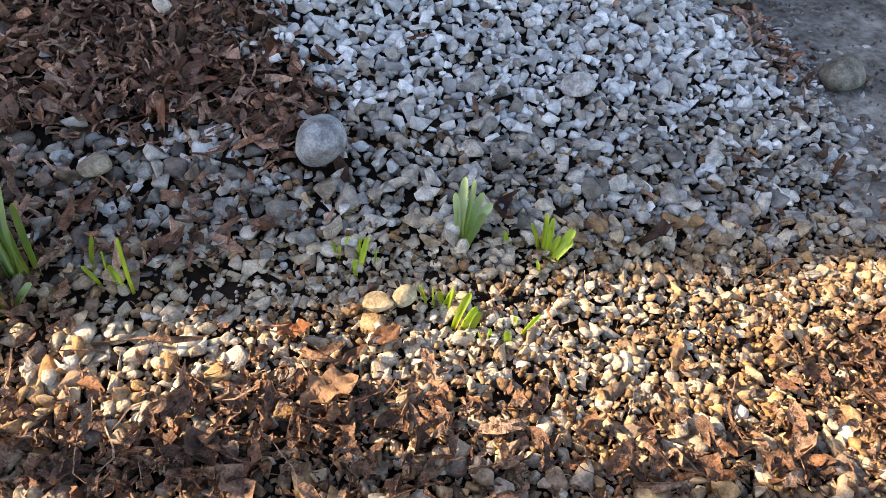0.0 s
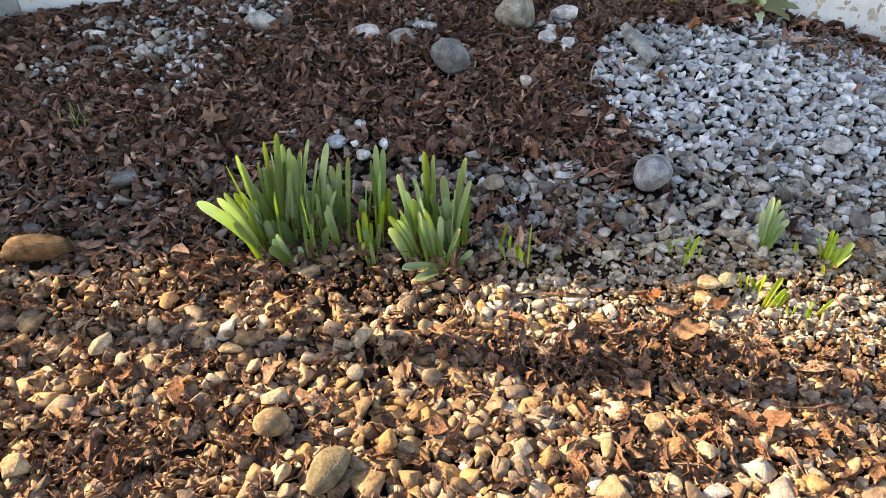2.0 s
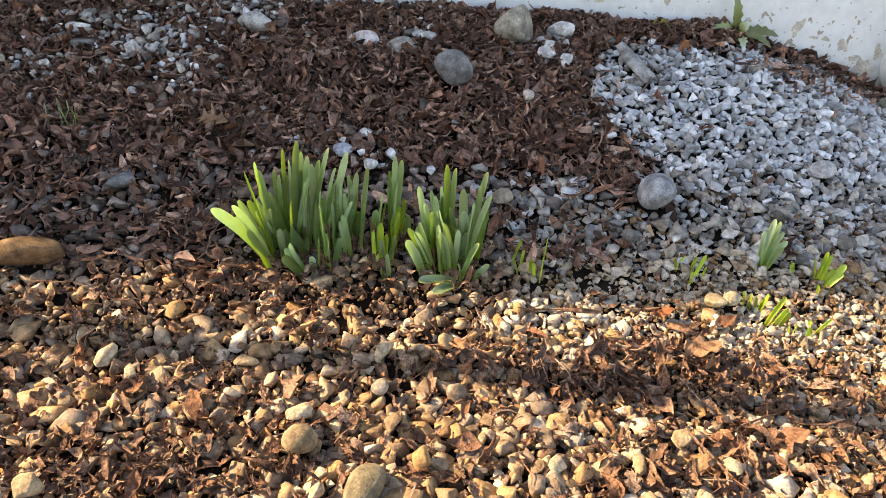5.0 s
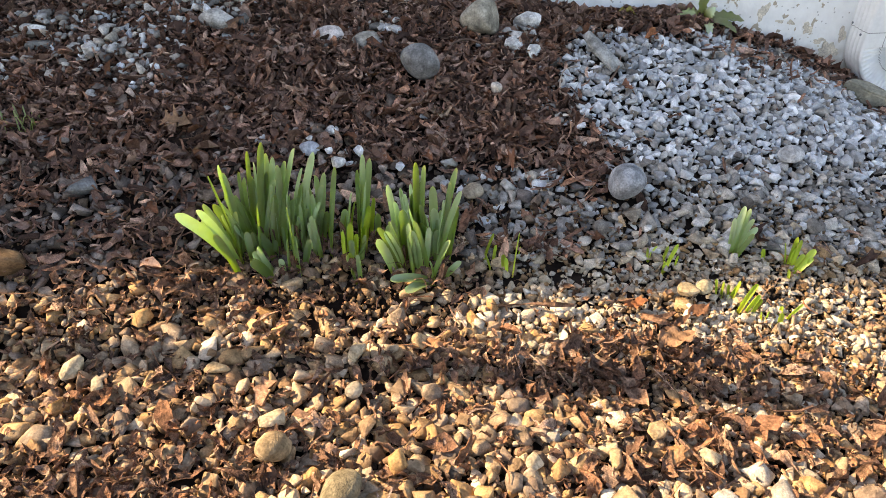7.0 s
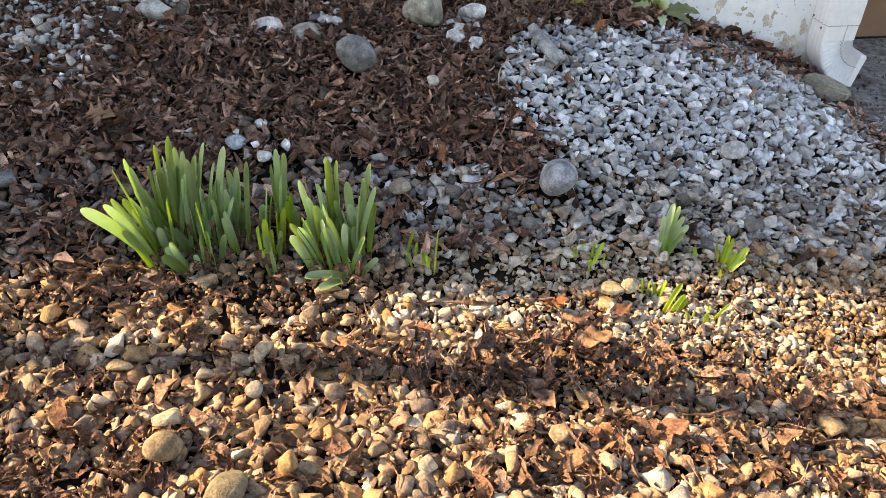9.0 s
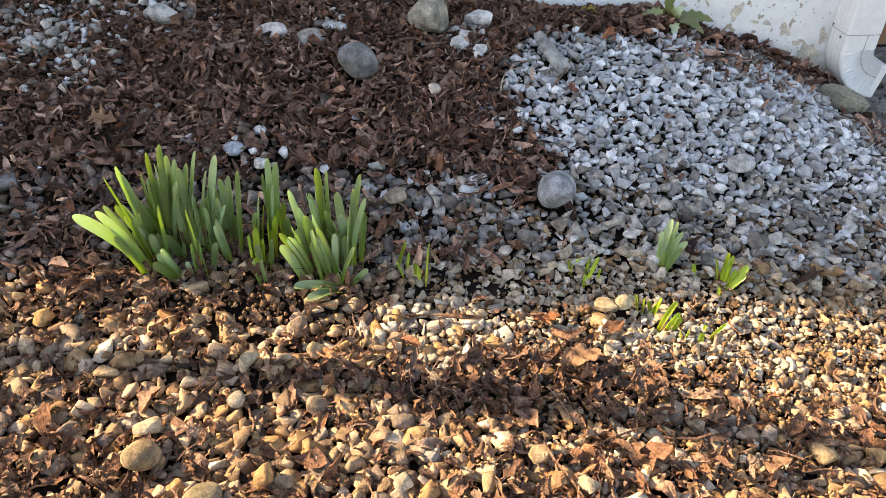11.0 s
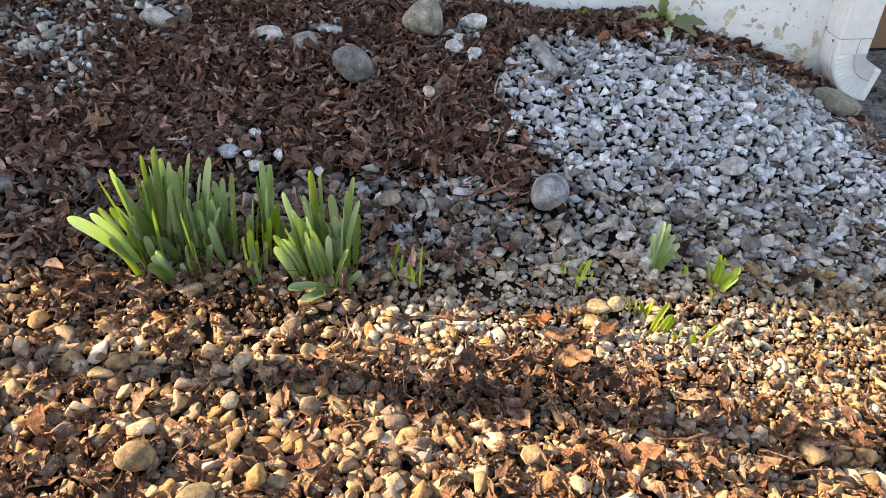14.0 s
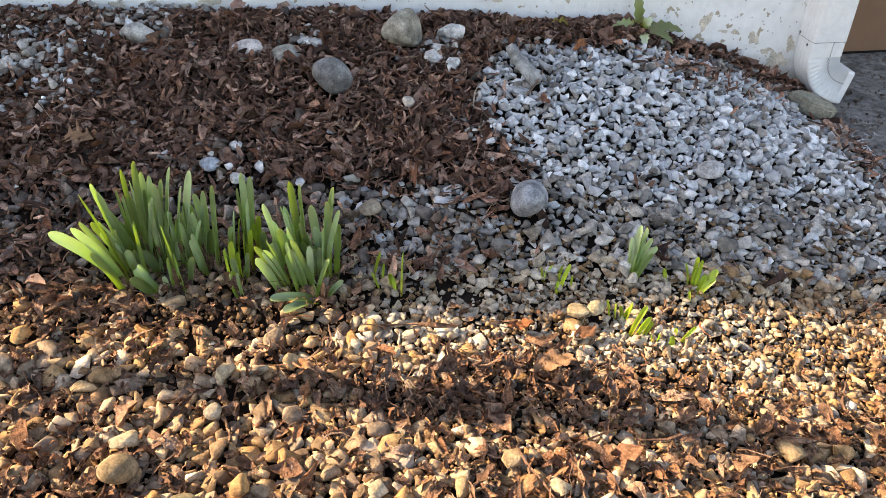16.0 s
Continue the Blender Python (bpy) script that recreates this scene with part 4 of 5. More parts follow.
CLUMP_LOW = [
    (0.309, 0.077, 0.292, 0.063, 0.142, 0.015), (0.316, 0.082, 0.300, 0.070, 0.119, 0.019), (0.323, 0.082, 0.316, 0.068, 0.177, 0.020), (0.334, 0.083, 0.319, 0.070, 0.129, 0.021),
    (0.311, 0.067, 0.295, 0.055, 0.108, 0.020), (0.313, 0.071, 0.321, 0.066, 0.085, 0.011), (0.334, 0.068, 0.345, 0.056, 0.190, 0.017), (0.331, 0.078, 0.359, 0.065, 0.213, 0.016),
    (0.306, 0.047, 0.277, 0.030, 0.129, 0.014), (0.310, 0.021, 0.342, 0.014, 0.093, 0.016), (0.315, 0.023, 0.309, 0.018, 0.040, 0.009), (0.324, 0.018, 0.364, 0.014, 0.043, 0.016),
    (0.291, 0.081, 0.287, 0.071, 0.125, 0.015), (0.324, 0.065, 0.335, 0.057, 0.133, 0.014), (0.310, 0.026, 0.230, -0.006, 0.026, 0.025), (0.311, 0.021, 0.256, -0.034, 0.017, 0.027),
]
clump("daffodil_clump", CLUMP_RIGHT + CLUMP_LOW, "daffodil clump with two leaves flopped on the gravel", "daffodil", m_daff, 3, 28, "daffodils in the bed", 5)
SPROUTS = [
    ([
        (0.417, 0.070, 0.435, 0.070, 0.063, 0.009), (0.437, 0.066, 0.441, 0.066, 0.038, 0.012), (0.455, 0.046, 0.451, 0.045, 0.030, 0.014), (0.471, 0.037, 0.477, 0.037, 0.083, 0.013),
        (0.460, 0.042, 0.456, 0.041, 0.024, 0.011), (0.488, 0.074, 0.491, 0.074, 0.025, 0.005),
    ], "short green bulb sprouts in shaded gravel"),
    ([
        (0.778, 0.031, 0.795, 0.031, 0.035, 0.012), (0.772, 0.026, 0.772, 0.026, 0.000, 0.011), (0.779, 0.048, 0.786, 0.048, 0.019, 0.010), (0.802, 0.037, 0.805, 0.037, 0.002, 0.007),
        (0.750, 0.054, 0.745, 0.054, 0.015, 0.006), (0.753, 0.054, 0.754, 0.054, 0.005, 0.006),
    ], "tiny yellow-green bulb sprouts in gravel"),
    ([
        (0.931, 0.070, 0.925, 0.070, 0.062, 0.015), (0.933, 0.068, 0.939, 0.068, 0.090, 0.018), (0.936, 0.068, 0.952, 0.068, 0.083, 0.018), (0.939, 0.069, 0.980, 0.069, 0.035, 0.019),
        (0.933, 0.070, 0.935, 0.070, 0.073, 0.016), (0.937, 0.069, 0.966, 0.069, 0.057, 0.016),
    ], "dull green broad bulb sprout in gravel"),
    ([
        (1.049, 0.044, 1.032, 0.043, 0.010, 0.016), (1.056, 0.042, 1.057, 0.042, 0.024, 0.015), (1.062, 0.039, 1.064, 0.039, 0.019, 0.011), (1.071, 0.031, 1.096, 0.031, -0.002, 0.020),
        (1.064, 0.034, 1.077, 0.034, -0.015, 0.015), (1.042, 0.009, 1.036, 0.009, -0.033, 0.009), (1.005, 0.055, 0.997, 0.054, -0.008, 0.012), (1.064, 0.027, 1.094, 0.027, -0.020, 0.018),
    ], "yellow-green bulb sprouts at the shade edge"),
    ([
        (0.865, -0.032, 0.855, -0.033, -0.006, 0.007), (0.875, -0.035, 0.873, -0.035, -0.015, 0.014), (0.886, -0.040, 0.900, -0.040, -0.020, 0.017), (0.890, -0.043, 0.900, -0.043, -0.008, 0.013),
        (0.894, -0.070, 0.918, -0.070, 0.004, 0.015), (0.902, -0.076, 0.926, -0.076, -0.018, 0.016), (0.914, -0.079, 0.929, -0.079, -0.026, 0.018),
    ], "sunlit bulb sprouts among tan gravel"),
    ([
        (0.929, -0.100, 0.923, -0.100, -0.040, 0.008), (0.938, -0.096, 0.940, -0.096, -0.044, 0.010), (0.964, -0.105, 0.962, -0.105, -0.043, 0.015), (0.983, -0.074, 0.983, -0.074, -0.053, 0.010),
        (0.987, -0.089, 1.013, -0.089, -0.039, 0.010),
    ], "pair of tiny sunlit bulb sprouts"),
]
for i, (rows, label) in enumerate(SPROUTS):
    clump("bulb_sprout", rows, label, "sprout", m_sprout if i != 2 else m_daff, 20 + i, 1, "bulb sprouts")


def weed_leaf(name, foot, tip, width, parent, mat, up, lobes=5):
    """A toothed leaf blade with a raised midrib."""
    foot, tip, up = Vector(foot), Vector(tip), Vector(up).normalized()
    t = (tip - foot).normalized()
    side = t.cross(up).normalized()
    nrm = side.cross(t)
    n, vs, uvs, faces = 18, [], [], []
    for i in range(n + 1):
        u = i / n
        p = foot.lerp(tip, u) + nrm * (0.012 * math.sin(u * 3.0))
        w = width * 0.5 * (math.sin(math.pi * min(1, u ** 0.8)) ** 0.7 * 0.9 + 0.06) * (1 + 0.22 * math.sin(u * lobes * 6.28))
        for s in (-1, -0.5, 0, 0.5, 1):
            vs.append(p + side * (w * s) + nrm * (abs(s) * w * 0.35))
            uvs.append((u, s))
    for i in range(n):
        for j in range(4):
            a = i * 5 + j
            faces.append((a, a + 1, a + 6, a + 5))
    me = bpy.data.meshes.new(name)
    me.from_pydata([v[:] for v in vs], [], faces)
    lay = me.uv_layers.new(name="along")
    for lp in me.loops:
        lay.data[lp.index].uv = uvs[lp.vertex_index]
    for p in me.polygons:
        p.use_smooth = True
    me.materials.append(mat)
    ob = new(name, me)
    ob.parent = parent
    so = ob.modifiers.new("blade", "SOLIDIFY")
    so.thickness = 0.0008
    return ob


def wall_weed():
    base = tagged(new("rosette_weed"), "green toothed weed growing against the wall", "weed")
    base.location = (1.183, 0.893, float(ground_z(1.183, 0.893)) + 0.006)
    for foot, tip, w, up, mat in (((0, 0, 0), (-0.022, 0.0, 0.115), 0.030, (0.2, -1, 0.1), m_weed), ((0.01, -0.01, 0), (0.125, -0.02, -0.005), 0.040, (0, -0.5, 1), m_weed), ((0.02, -0.02, 0), (0.078, -0.078, -0.018), 0.032, (0.2, -0.6, 1), m_weed),
                                  ((-0.005, -0.01, 0), (-0.085, -0.03, 0.022), 0.042, (0, -0.8, 0.7), m_weed), ((0.0, -0.02, 0), (-0.004, -0.085, -0.022), 0.030, (0.1, -0.7, 1), m_yellow), ((0.01, 0.0, 0.01), (0.035, -0.01, 0.035), 0.03, (0, -1, 0.4), m_yellow)):
        weed_leaf("leaf", foot, tip, w, base, mat, up)


wall_weed()


def grass_tuft(x, y):
    base = tagged(new("grass_tuft"), "thin dark green grass tuft in mulch", "grass")
    base.location = (x, y, float(ground_z(x, y)))
    r = random.Random(4)
    for _ in range(22):
        a, h = r.uniform(0, 6.28), r.uniform(0.02, 0.055)
        dx, dy = r.gauss(0, 0.02), r.gauss(0, 0.012)
        strap_leaf("blade", (x + dx, y + dy, x + dx + 0.5 * h * math.cos(a), y + dy + 0.5 * h * math.sin(a), float(ground_z(x + dx, y + dy)) + h, 0.003), base, m_weed, r.uniform(-1, 1), Vector(base.location), thick=0.0006)


grass_tuft(-0.495, 0.445)


# ---- dead leaves and bark ----
def leaf_shape(seed, lobes=0, n=9, m=6):
    """A dry leaf about 2 long, rolled about its length and bowed."""
    r = np.random.default_rng(seed)
    u, s = np.meshgrid(np.linspace(0, 1, n + 1), np.linspace(-1, 1, m), indexing="ij")
    half = (np.sin(np.pi * np.clip(u * 0.94 + 0.04, 0, 1)) ** r.uniform(0.5, 0.9)) * r.uniform(0.30, 0.66)
    half = half * (1 + (0.5 if lobes else 0.12) * np.sin(u * 6.28 * (lobes or r.uniform(1, 3)) + r.uniform(0, 6) + 0.8 * s) * np.abs(s))
    roll = r.uniform(0.3, 1.5) * (1 + 0.5 * np.sin(u * 3 + r.uniform(0, 6)))
    rad = half / np.maximum(roll, 0.2)
    x = u * 2 - 1 + 0.10 * s * np.sin(u * 5 + r.uniform(0, 6))
    y, z = rad * np.sin(s * roll), rad * (1 - np.cos(s * roll))
    a, b = r.normal(0, 0.45), r.normal(0, 0.4)
    ca, sa = np.cos(a * x), np.sin(a * x)
    y, z = y * ca - z * sa, y * sa + z * ca
    z = z + b * x * x + 0.12 * np.sin(3.1 * x + r.uniform(0, 6)) + 0.11 * np.sin(9 * x + 5 * y + r.uniform(0, 6)) + 0.10 * np.sin(6 * x - 14 * y + r.uniform(0, 6))
    y = y + 0.18 * np.sin(1.7 * x + r.uniform(0, 6))
    v = np.stack([x, y, z - z.mean()], -1).reshape(-1, 3)
    i = (np.arange(n)[:, None] * m + np.arange(m - 1)).ravel()
    quads = np.stack([i, i + 1, i + m + 1, i + m], -1)
    return np.concatenate([v, v - np.array([0, 0, 0.03])]), np.concatenate([quads, quads[:, ::-1] + len(v)])


def chip_shape(seed):
    """A splinter of bark about 2 long, with thickness."""
    r = np.random.default_rng(seed)
    n = 4
    w, t = r.choice((r.uniform(0.09, 0.2), r.uniform(0.22, 0.46))), r.uniform(0.03, 0.07)
    bend, twist = r.normal(0, 0.25), r.normal(0, 0.45)
    vs = []
    for i in range(n):
        x = -1 + 2 * i / (n - 1) + r.normal(0, 0.08)
        k = (r.uniform(0.3, 0.8) if i in (0, n - 1) else 1.0) * r.uniform(0.75, 1.2)
        a = twist * x
        for sy, sz in ((-1, -1), (1, -1), (1, 1), (-1, 1)):
            yy, zz = sy * w * k + r.normal(0, 0.04), sz * t + r.normal(0, 0.03)
            vs.append((x, yy * np.cos(a) - zz * np.sin(a), yy * np.sin(a) + zz * np.cos(a) + bend * x * x))
    fs = []
    for i in range(n - 1):
        for j in range(4):
            a, b = i * 4 + j, i * 4 + (j + 1) % 4
            fs.append((a, b, b + 4, a + 4))
    fs += [(3, 2, 1, 0), (4 * n - 4, 4 * n - 3, 4 * n - 2, 4 * n - 1)]
    return np.array(vs), np.array(fs)


SCRAPS = [leaf_shape(150 + i, 3 if i % 4 == 0 else 0, 4, 4) for i in range(20)]
CRUMBS = [leaf_shape(170 + i, 0, 3, 3) for i in range(16)]
LEAVES = [leaf_shape(100 + i, 3 if i % 4 == 0 else 0, 6, 5) for i in range(18)]
CHIPS = [chip_shape(200 + i) for i in range(24)]
STRAWS = [(v * np.array([1.0, 0.16, 0.35]) + np.stack([0 * v[:, 0], 0.25 * np.sin(2 * v[:, 0] + i), 0.1 * np.sin(3 * v[:, 0] + i)], -1), f) for i, (v, f) in enumerate(CHIPS[:10])]

MULCH = [(-1.3, 0.33), (-0.68, 0.34), (-0.3, 0.345), (-0.15, 0.32), (0.22, 0.30), (0.37, 0.315), (0.48, 0.315), (0.60, 0.29), (0.66, 0.245), (0.72, 0.215), (0.75, 0.30), (0.71, 0.37), (0.70, 0.47), (0.68, 0.55), (0.70, 0.65), (0.77, 0.75), (0.88, 0.79), (1.05, 0.79), (1.2, 0.84), (1.35, 0.87), (1.47, 0.88), (1.6, 0.83), (1.70, 0.84), (1.7, 0.97), (-1.3, 0.97)]
MARBLE = [(0.72, 0.58), (0.68, 0.52), (0.69, 0.42), (0.74, 0.34), (0.78, 0.29), (0.82, 0.21), (0.90, 0.165), (1.0, 0.18), (1.13, 0.20), (1.30, 0.25), (1.47, 0.235), (1.60, 0.14), (1.80, 0.12), (1.84, 0.40), (1.95, 0.80), (1.75, 0.85), (1.6, 0.82), (1.3, 0.85), (0.97, 0.81), (0.80, 0.76), (0.74, 0.66)]


def litter(x, y):
    """How thick the dead leaves lie on the front gravel, 0 to 1."""
    band = np.exp(-(((y + 0.165 + 0.11 * np.clip(x - 0.1, -0.4, 1.2)) / 0.06) ** 2)) * np.clip((x - 0.12) / 0.25, 0, 1)
    spots = ((-0.62, -0.05, 0.09, 0.13, 0.95), (0.64, -0.22, 0.22, 0.065, 0.8), (1.2, -0.30, 0.20, 0.05, 0.5), (-0.14, 0.03, 0.18, 0.055, 0.9), (-0.36, 0.05, 0.10, 0.05, 0.5), (0.95, -0.36, 0.16, 0.05, 0.4), (-0.25, -0.37, 0.20, 0.09, 0.85), (-0.5, -0.28, 0.12, 0.10, 0.6), (0.62, -0.13, 0.14, 0.06, 0.7), (1.30, -0.16, 0.10, 0.06, 0.6), (0.60, -0.42, 0.30, 0.06, 0.55), (-0.15, -0.17, 0.12, 0.04, 0.5), (0.96, -0.05, 0.05, 0.04, 0.5))
    out = 0.75 * band * (1 - 0.5 * np.clip((x - 0.85) / 0.3, 0, 1))
    for a, b, wx, wy, k in spots:
        out = np.maximum(out, k * np.exp(-(((x - a) / wx) ** 2) - ((y - b) / wy) ** 2))
    out = out * (1 - 0.7 * np.clip((x - 0.74) / 0.14, 0, 1) * np.clip((y + 0.30) / 0.05, 0, 1))
    drift = 0.85 * np.exp(-(((x - 1.50) / 0.13) ** 2) - ((y + 0.21) / 0.075) ** 2)
    return np.clip(np.maximum(out * (1 - 0.9 * sunny(x, y)) + 0.15 * wobble(x, y, 17) * (1 - sunny(x, y)), drift), 0, 1)


def sunny(x, y):
    """The clean patch of small pale pebbles round the sprouts, 0 to 1."""
    return np.clip((x - 0.30) / 0.2, 0, 1) * np.clip((y + 0.14 + 0.35 * np.clip(x - 0.72, 0, 0.35)) / 0.06, 0, 1)


def bare(x, y):
    """Where brown crumbly soil shows between the stones, 0 to 1."""
    out = 0
    for a, b, wx, wy, k in ((0.15, -0.01, 0.12, 0.035, 1.0), (1.00, -0.03, 0.045, 0.03, 0.7), (0.95, -0.2, 0.12, 0.05, 0.6), (0.70, -0.05, 0.08, 0.03, 0.5), (-0.05, -0.14, 0.10, 0.03, 0.5), (1.35, -0.12, 0.22, 0.07, 0.45)):
        out = out + k * np.exp(-(((x - a) / wx) ** 2) - ((y - b) / wy) ** 2)
    return np.clip(out, 0, 1)


def dirty(x, y):
    """Where bark and black leaf mould lie among the shaded pebbles, 0 to 1."""
    shade = np.clip((y - 0.06) / 0.08, 0, 1)
    # Bares dark soil by the clump for leaf mould and the clump's shadow edge.
    clump_dark = 0.85 * np.exp(-(((x - 0.50) / 0.15) ** 2) - ((y - 0.05) / 0.07) ** 2)
    return np.clip(clump_dark + shade * (0.62 * np.clip((0.0 - x) / 0.25, 0, 1) + 0.42 * np.exp(-(((x - 0.30) / 0.28) ** 2)) * np.clip((0.25 - y) / 0.08, 0, 1)) * (1 + 0.6 * wobble(x, y, 13)), 0, 0.9)


def pieces(top, kind, name, shapes, which, places, rots, sizes, mat, mat1, label, pick, smooth=True, most=300):
    """Up to 300 pieces as parts of their own, the rest joined into one."""
    near = np.nonzero(pick)[0][:most]
    rest = np.ones(len(which), bool)
    rest[near] = False
    v, f = scattered(shapes, which[rest], places[rest], rots[rest], sizes[rest])
    ob = new(kind, mesh_np(kind, v, f, mat, smooth))
    ob.parent = top
    tagged(ob, label, kind="stuff")
    shared = {}
    for i in near:
        k = int(which[i])
        if k not in shared:
            shared[k] = mesh_np(name, shapes[k][0], shapes[k][1], mat1, smooth)
        o = new(name, shared[k])
        o.parent = top
        o.matrix_basis = Matrix.Translation(places[i]) @ Matrix(rots[i]).to_4x4() @ Matrix.Scale(float(sizes[i]), 4)


X0, X1, Y0, Y1 = -1.15, 2.02, -0.62, 0.935


def gravel():
    r = np.random.default_rng(21)
    tan_top = tagged(new("tan_gravel"), "tan and grey rounded river pebbles", "gravel", kind="structure")
    white_top = tagged(new("white_gravel"), "white and grey crushed marble gravel", "gravel", kind="structure")
    def size(x, y, r):
        front = np.clip((0.05 - y) / 0.35, 0, 1)
        base = 0.0097 + 0.0016 * front - 0.0004 * np.clip((y - 0.03) / 0.06, 0, 1) - 0.0034 * np.clip((x - 0.36) / 0.25, 0, 1) * np.clip((0.08 - y) / 0.06, 0, 1) * np.clip((y + 0.5) / 0.2, 0, 1)
        base = base * (1 - 0.11 * inside(x, y, MARBLE))
        return base * np.clip(np.exp(r.normal(0, 0.34, x.shape)), 0.5, 1.6)
    xs, ys, ss, zs = [], [], [], []
    for n, drop, k, gap, sc in ((70000, 0.0, 1.0, 0.72, 1.0), (30000, 0.013, 0.9, 0.80, 1.0), (48000, 0.003, 1.0, 0.80, 0.55)):
        x, y, s = packed(n, X0, X1, Y0, Y1, lambda x, y, r: sc * size(x, y, r), r, gap)
        xs.append(x), ys.append(y), ss.append(s * k), zs.append(np.full(len(x), -drop))
    x, y, s, dz = (np.concatenate(q) for q in (xs, ys, ss, zs))
    wob = 0.045 * wobble(x, y, 14) + 0.035 * r.normal(size=len(x))
    in_mulch = inside(x + wob, y + wob, MULCH)
    mixed = np.clip((0.52 - y) / 0.2, 0, 1) * (x < 0.05) * 0.30 + 0.03
    patch = np.zeros(len(x))
    for a, b, w in ((-0.37, 0.72, 0.15), (-0.15, 0.85, 0.12), (-0.30, 0.58, 0.07), (0.28, 0.77, 0.05), (0.62, 0.70, 0.05), (0.12, 0.35, 0.06), (-0.55, 0.78, 0.06), (0.9, 0.66, 0.10), (-0.62, 0.62, 0.08), (0.68, 0.40, 0.05)):
        patch = np.maximum(patch, 0.75 * np.exp(-((x - a) ** 2 + (y - b) ** 2) / (w * w)))
    keep = np.where(in_mulch, r.random(len(x)) < np.maximum(mixed, patch), r.random(len(x)) > 0.5 * litter(x, y) * (y < 0.12) + dirty(x, y) * 0.6 + 0.8 * bare(x, y))
    keep &= (dz != -0.003) | (r.random(len(x)) < 0.35 + 0.65 * (x > 0.33) * (y < 0.09))
    keep &= (dz > -0.01) | (r.random(len(x)) < 0.5)
    keep &= clear_of_rocks(x, y) & (x < 1.80 + 0.17 * np.clip((y - 0.25) / 0.6, 0, 1) + 0.05 * r.normal(size=len(x)) + 1.0 * (r.random(len(x)) < 0.10)) & ~((x > 1.69) & (y > 0.83) & (dz == 0))
    x, y, s, dz, in_mulch, white_patch = x[keep], y[keep], s[keep], dz[keep], in_mulch[keep], patch[keep]
    n = len(x)
    wob = 0.03 * wobble(x, y, 11)
    p_white = np.where(inside(x + wob, y - wob, MARBLE), 0.95 * np.clip((y - 0.18 + wob) / 0.25, 0.15, 1) * np.clip((1.74 - x) / 0.15, 0.4, 1), np.where(in_mulch, np.maximum(0.05, 0.38 * white_patch), 0.24 * np.clip((y - 0.10) / 0.2, 0, 1) * (x > 0.35)))
    white = r.random(n) < p_white * np.where(dz < -0.01, 0.4, 1.0)
    sizes = s * r.uniform(1.15, 1.6, n) * np.where(in_mulch, 0.85, 1.0)
    bed = settled(x, y, sizes, np.argsort(np.where(dz < -0.01, 0, np.where(dz < 0, 1, 2)) + 0.9 * r.random(n)))
    loose = ground_z(x, y) + dz + s * r.uniform(-0.35, 0.95, n) + 0.010 + 0.010 * (patch[keep] > 0.3)
    place = np.stack([x, y, np.where(in_mulch, loose, bed)], -1)
    rots = turns(n, r, 0.36)
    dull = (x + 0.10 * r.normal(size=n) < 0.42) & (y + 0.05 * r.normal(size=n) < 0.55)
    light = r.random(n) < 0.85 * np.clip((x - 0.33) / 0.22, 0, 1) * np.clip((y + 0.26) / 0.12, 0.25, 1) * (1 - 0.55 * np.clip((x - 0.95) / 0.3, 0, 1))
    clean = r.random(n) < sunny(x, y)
    # The lower layer takes the copy darkened for shade, except in the clean patch.
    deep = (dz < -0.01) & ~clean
    # Splits at the shade edge: tan and cream in sun, greyed copy behind.
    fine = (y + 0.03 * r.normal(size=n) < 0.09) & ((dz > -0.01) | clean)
    round_hi = [worn_shape(300 + i, 8 + i % 6, (0.72, 0.60), 0.07 if i % 4 else 0.16) for i in range(40)]
    round_lo = [worn_shape(340 + i, 9 + i % 4, (0.78, 0.60), 0.10 if i % 3 else 0.18) for i in range(36)]
    angular = [worn_shape(380 + i, 8 + i % 4, (0.74, 0.62), 0.045 if i % 3 else 0.08) for i in range(36)]
    for mask, top, kind, name, shapes, mat, mat1, label, smooth, near in (
            (~white & deep, tan_top, "buried_pebbles", "pebble", round_lo, m_gap_shade, m_peb1, "lower-layer pebbles darkened for the shade between the loose ones", True, np.zeros(n, bool)),
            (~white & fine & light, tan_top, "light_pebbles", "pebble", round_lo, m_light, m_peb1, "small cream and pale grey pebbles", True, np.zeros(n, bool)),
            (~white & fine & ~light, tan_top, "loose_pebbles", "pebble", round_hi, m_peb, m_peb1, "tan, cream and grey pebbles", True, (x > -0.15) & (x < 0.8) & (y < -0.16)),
            (~white & ~deep & ~fine & ~dull, tan_top, "deep_pebbles", "pebble", round_lo, m_shady, m_peb1, "grey and tan pebbles, greyed for the shade they lie in", True, np.zeros(n, bool)),
            (~white & ~deep & ~fine & dull, tan_top, "dirty_pebbles", "pebble", round_lo, m_dull, m_peb1, "dull dark grey pebbles in the mulch", True, np.zeros(n, bool)),
            (white, white_top, "loose_chips", "marble_chip", angular, m_white, m_white1, "white marble chips", True, (x > 0.75) & (x < 1.2) & (y > 0.2) & (dz == 0))):
        idx = np.nonzero(mask)[0]
        pieces(top, kind, name, shapes, r.integers(0, len(shapes), len(idx)), place[idx], rots[idx], sizes[idx], mat, mat1, label, near[idx], smooth)


gravel()


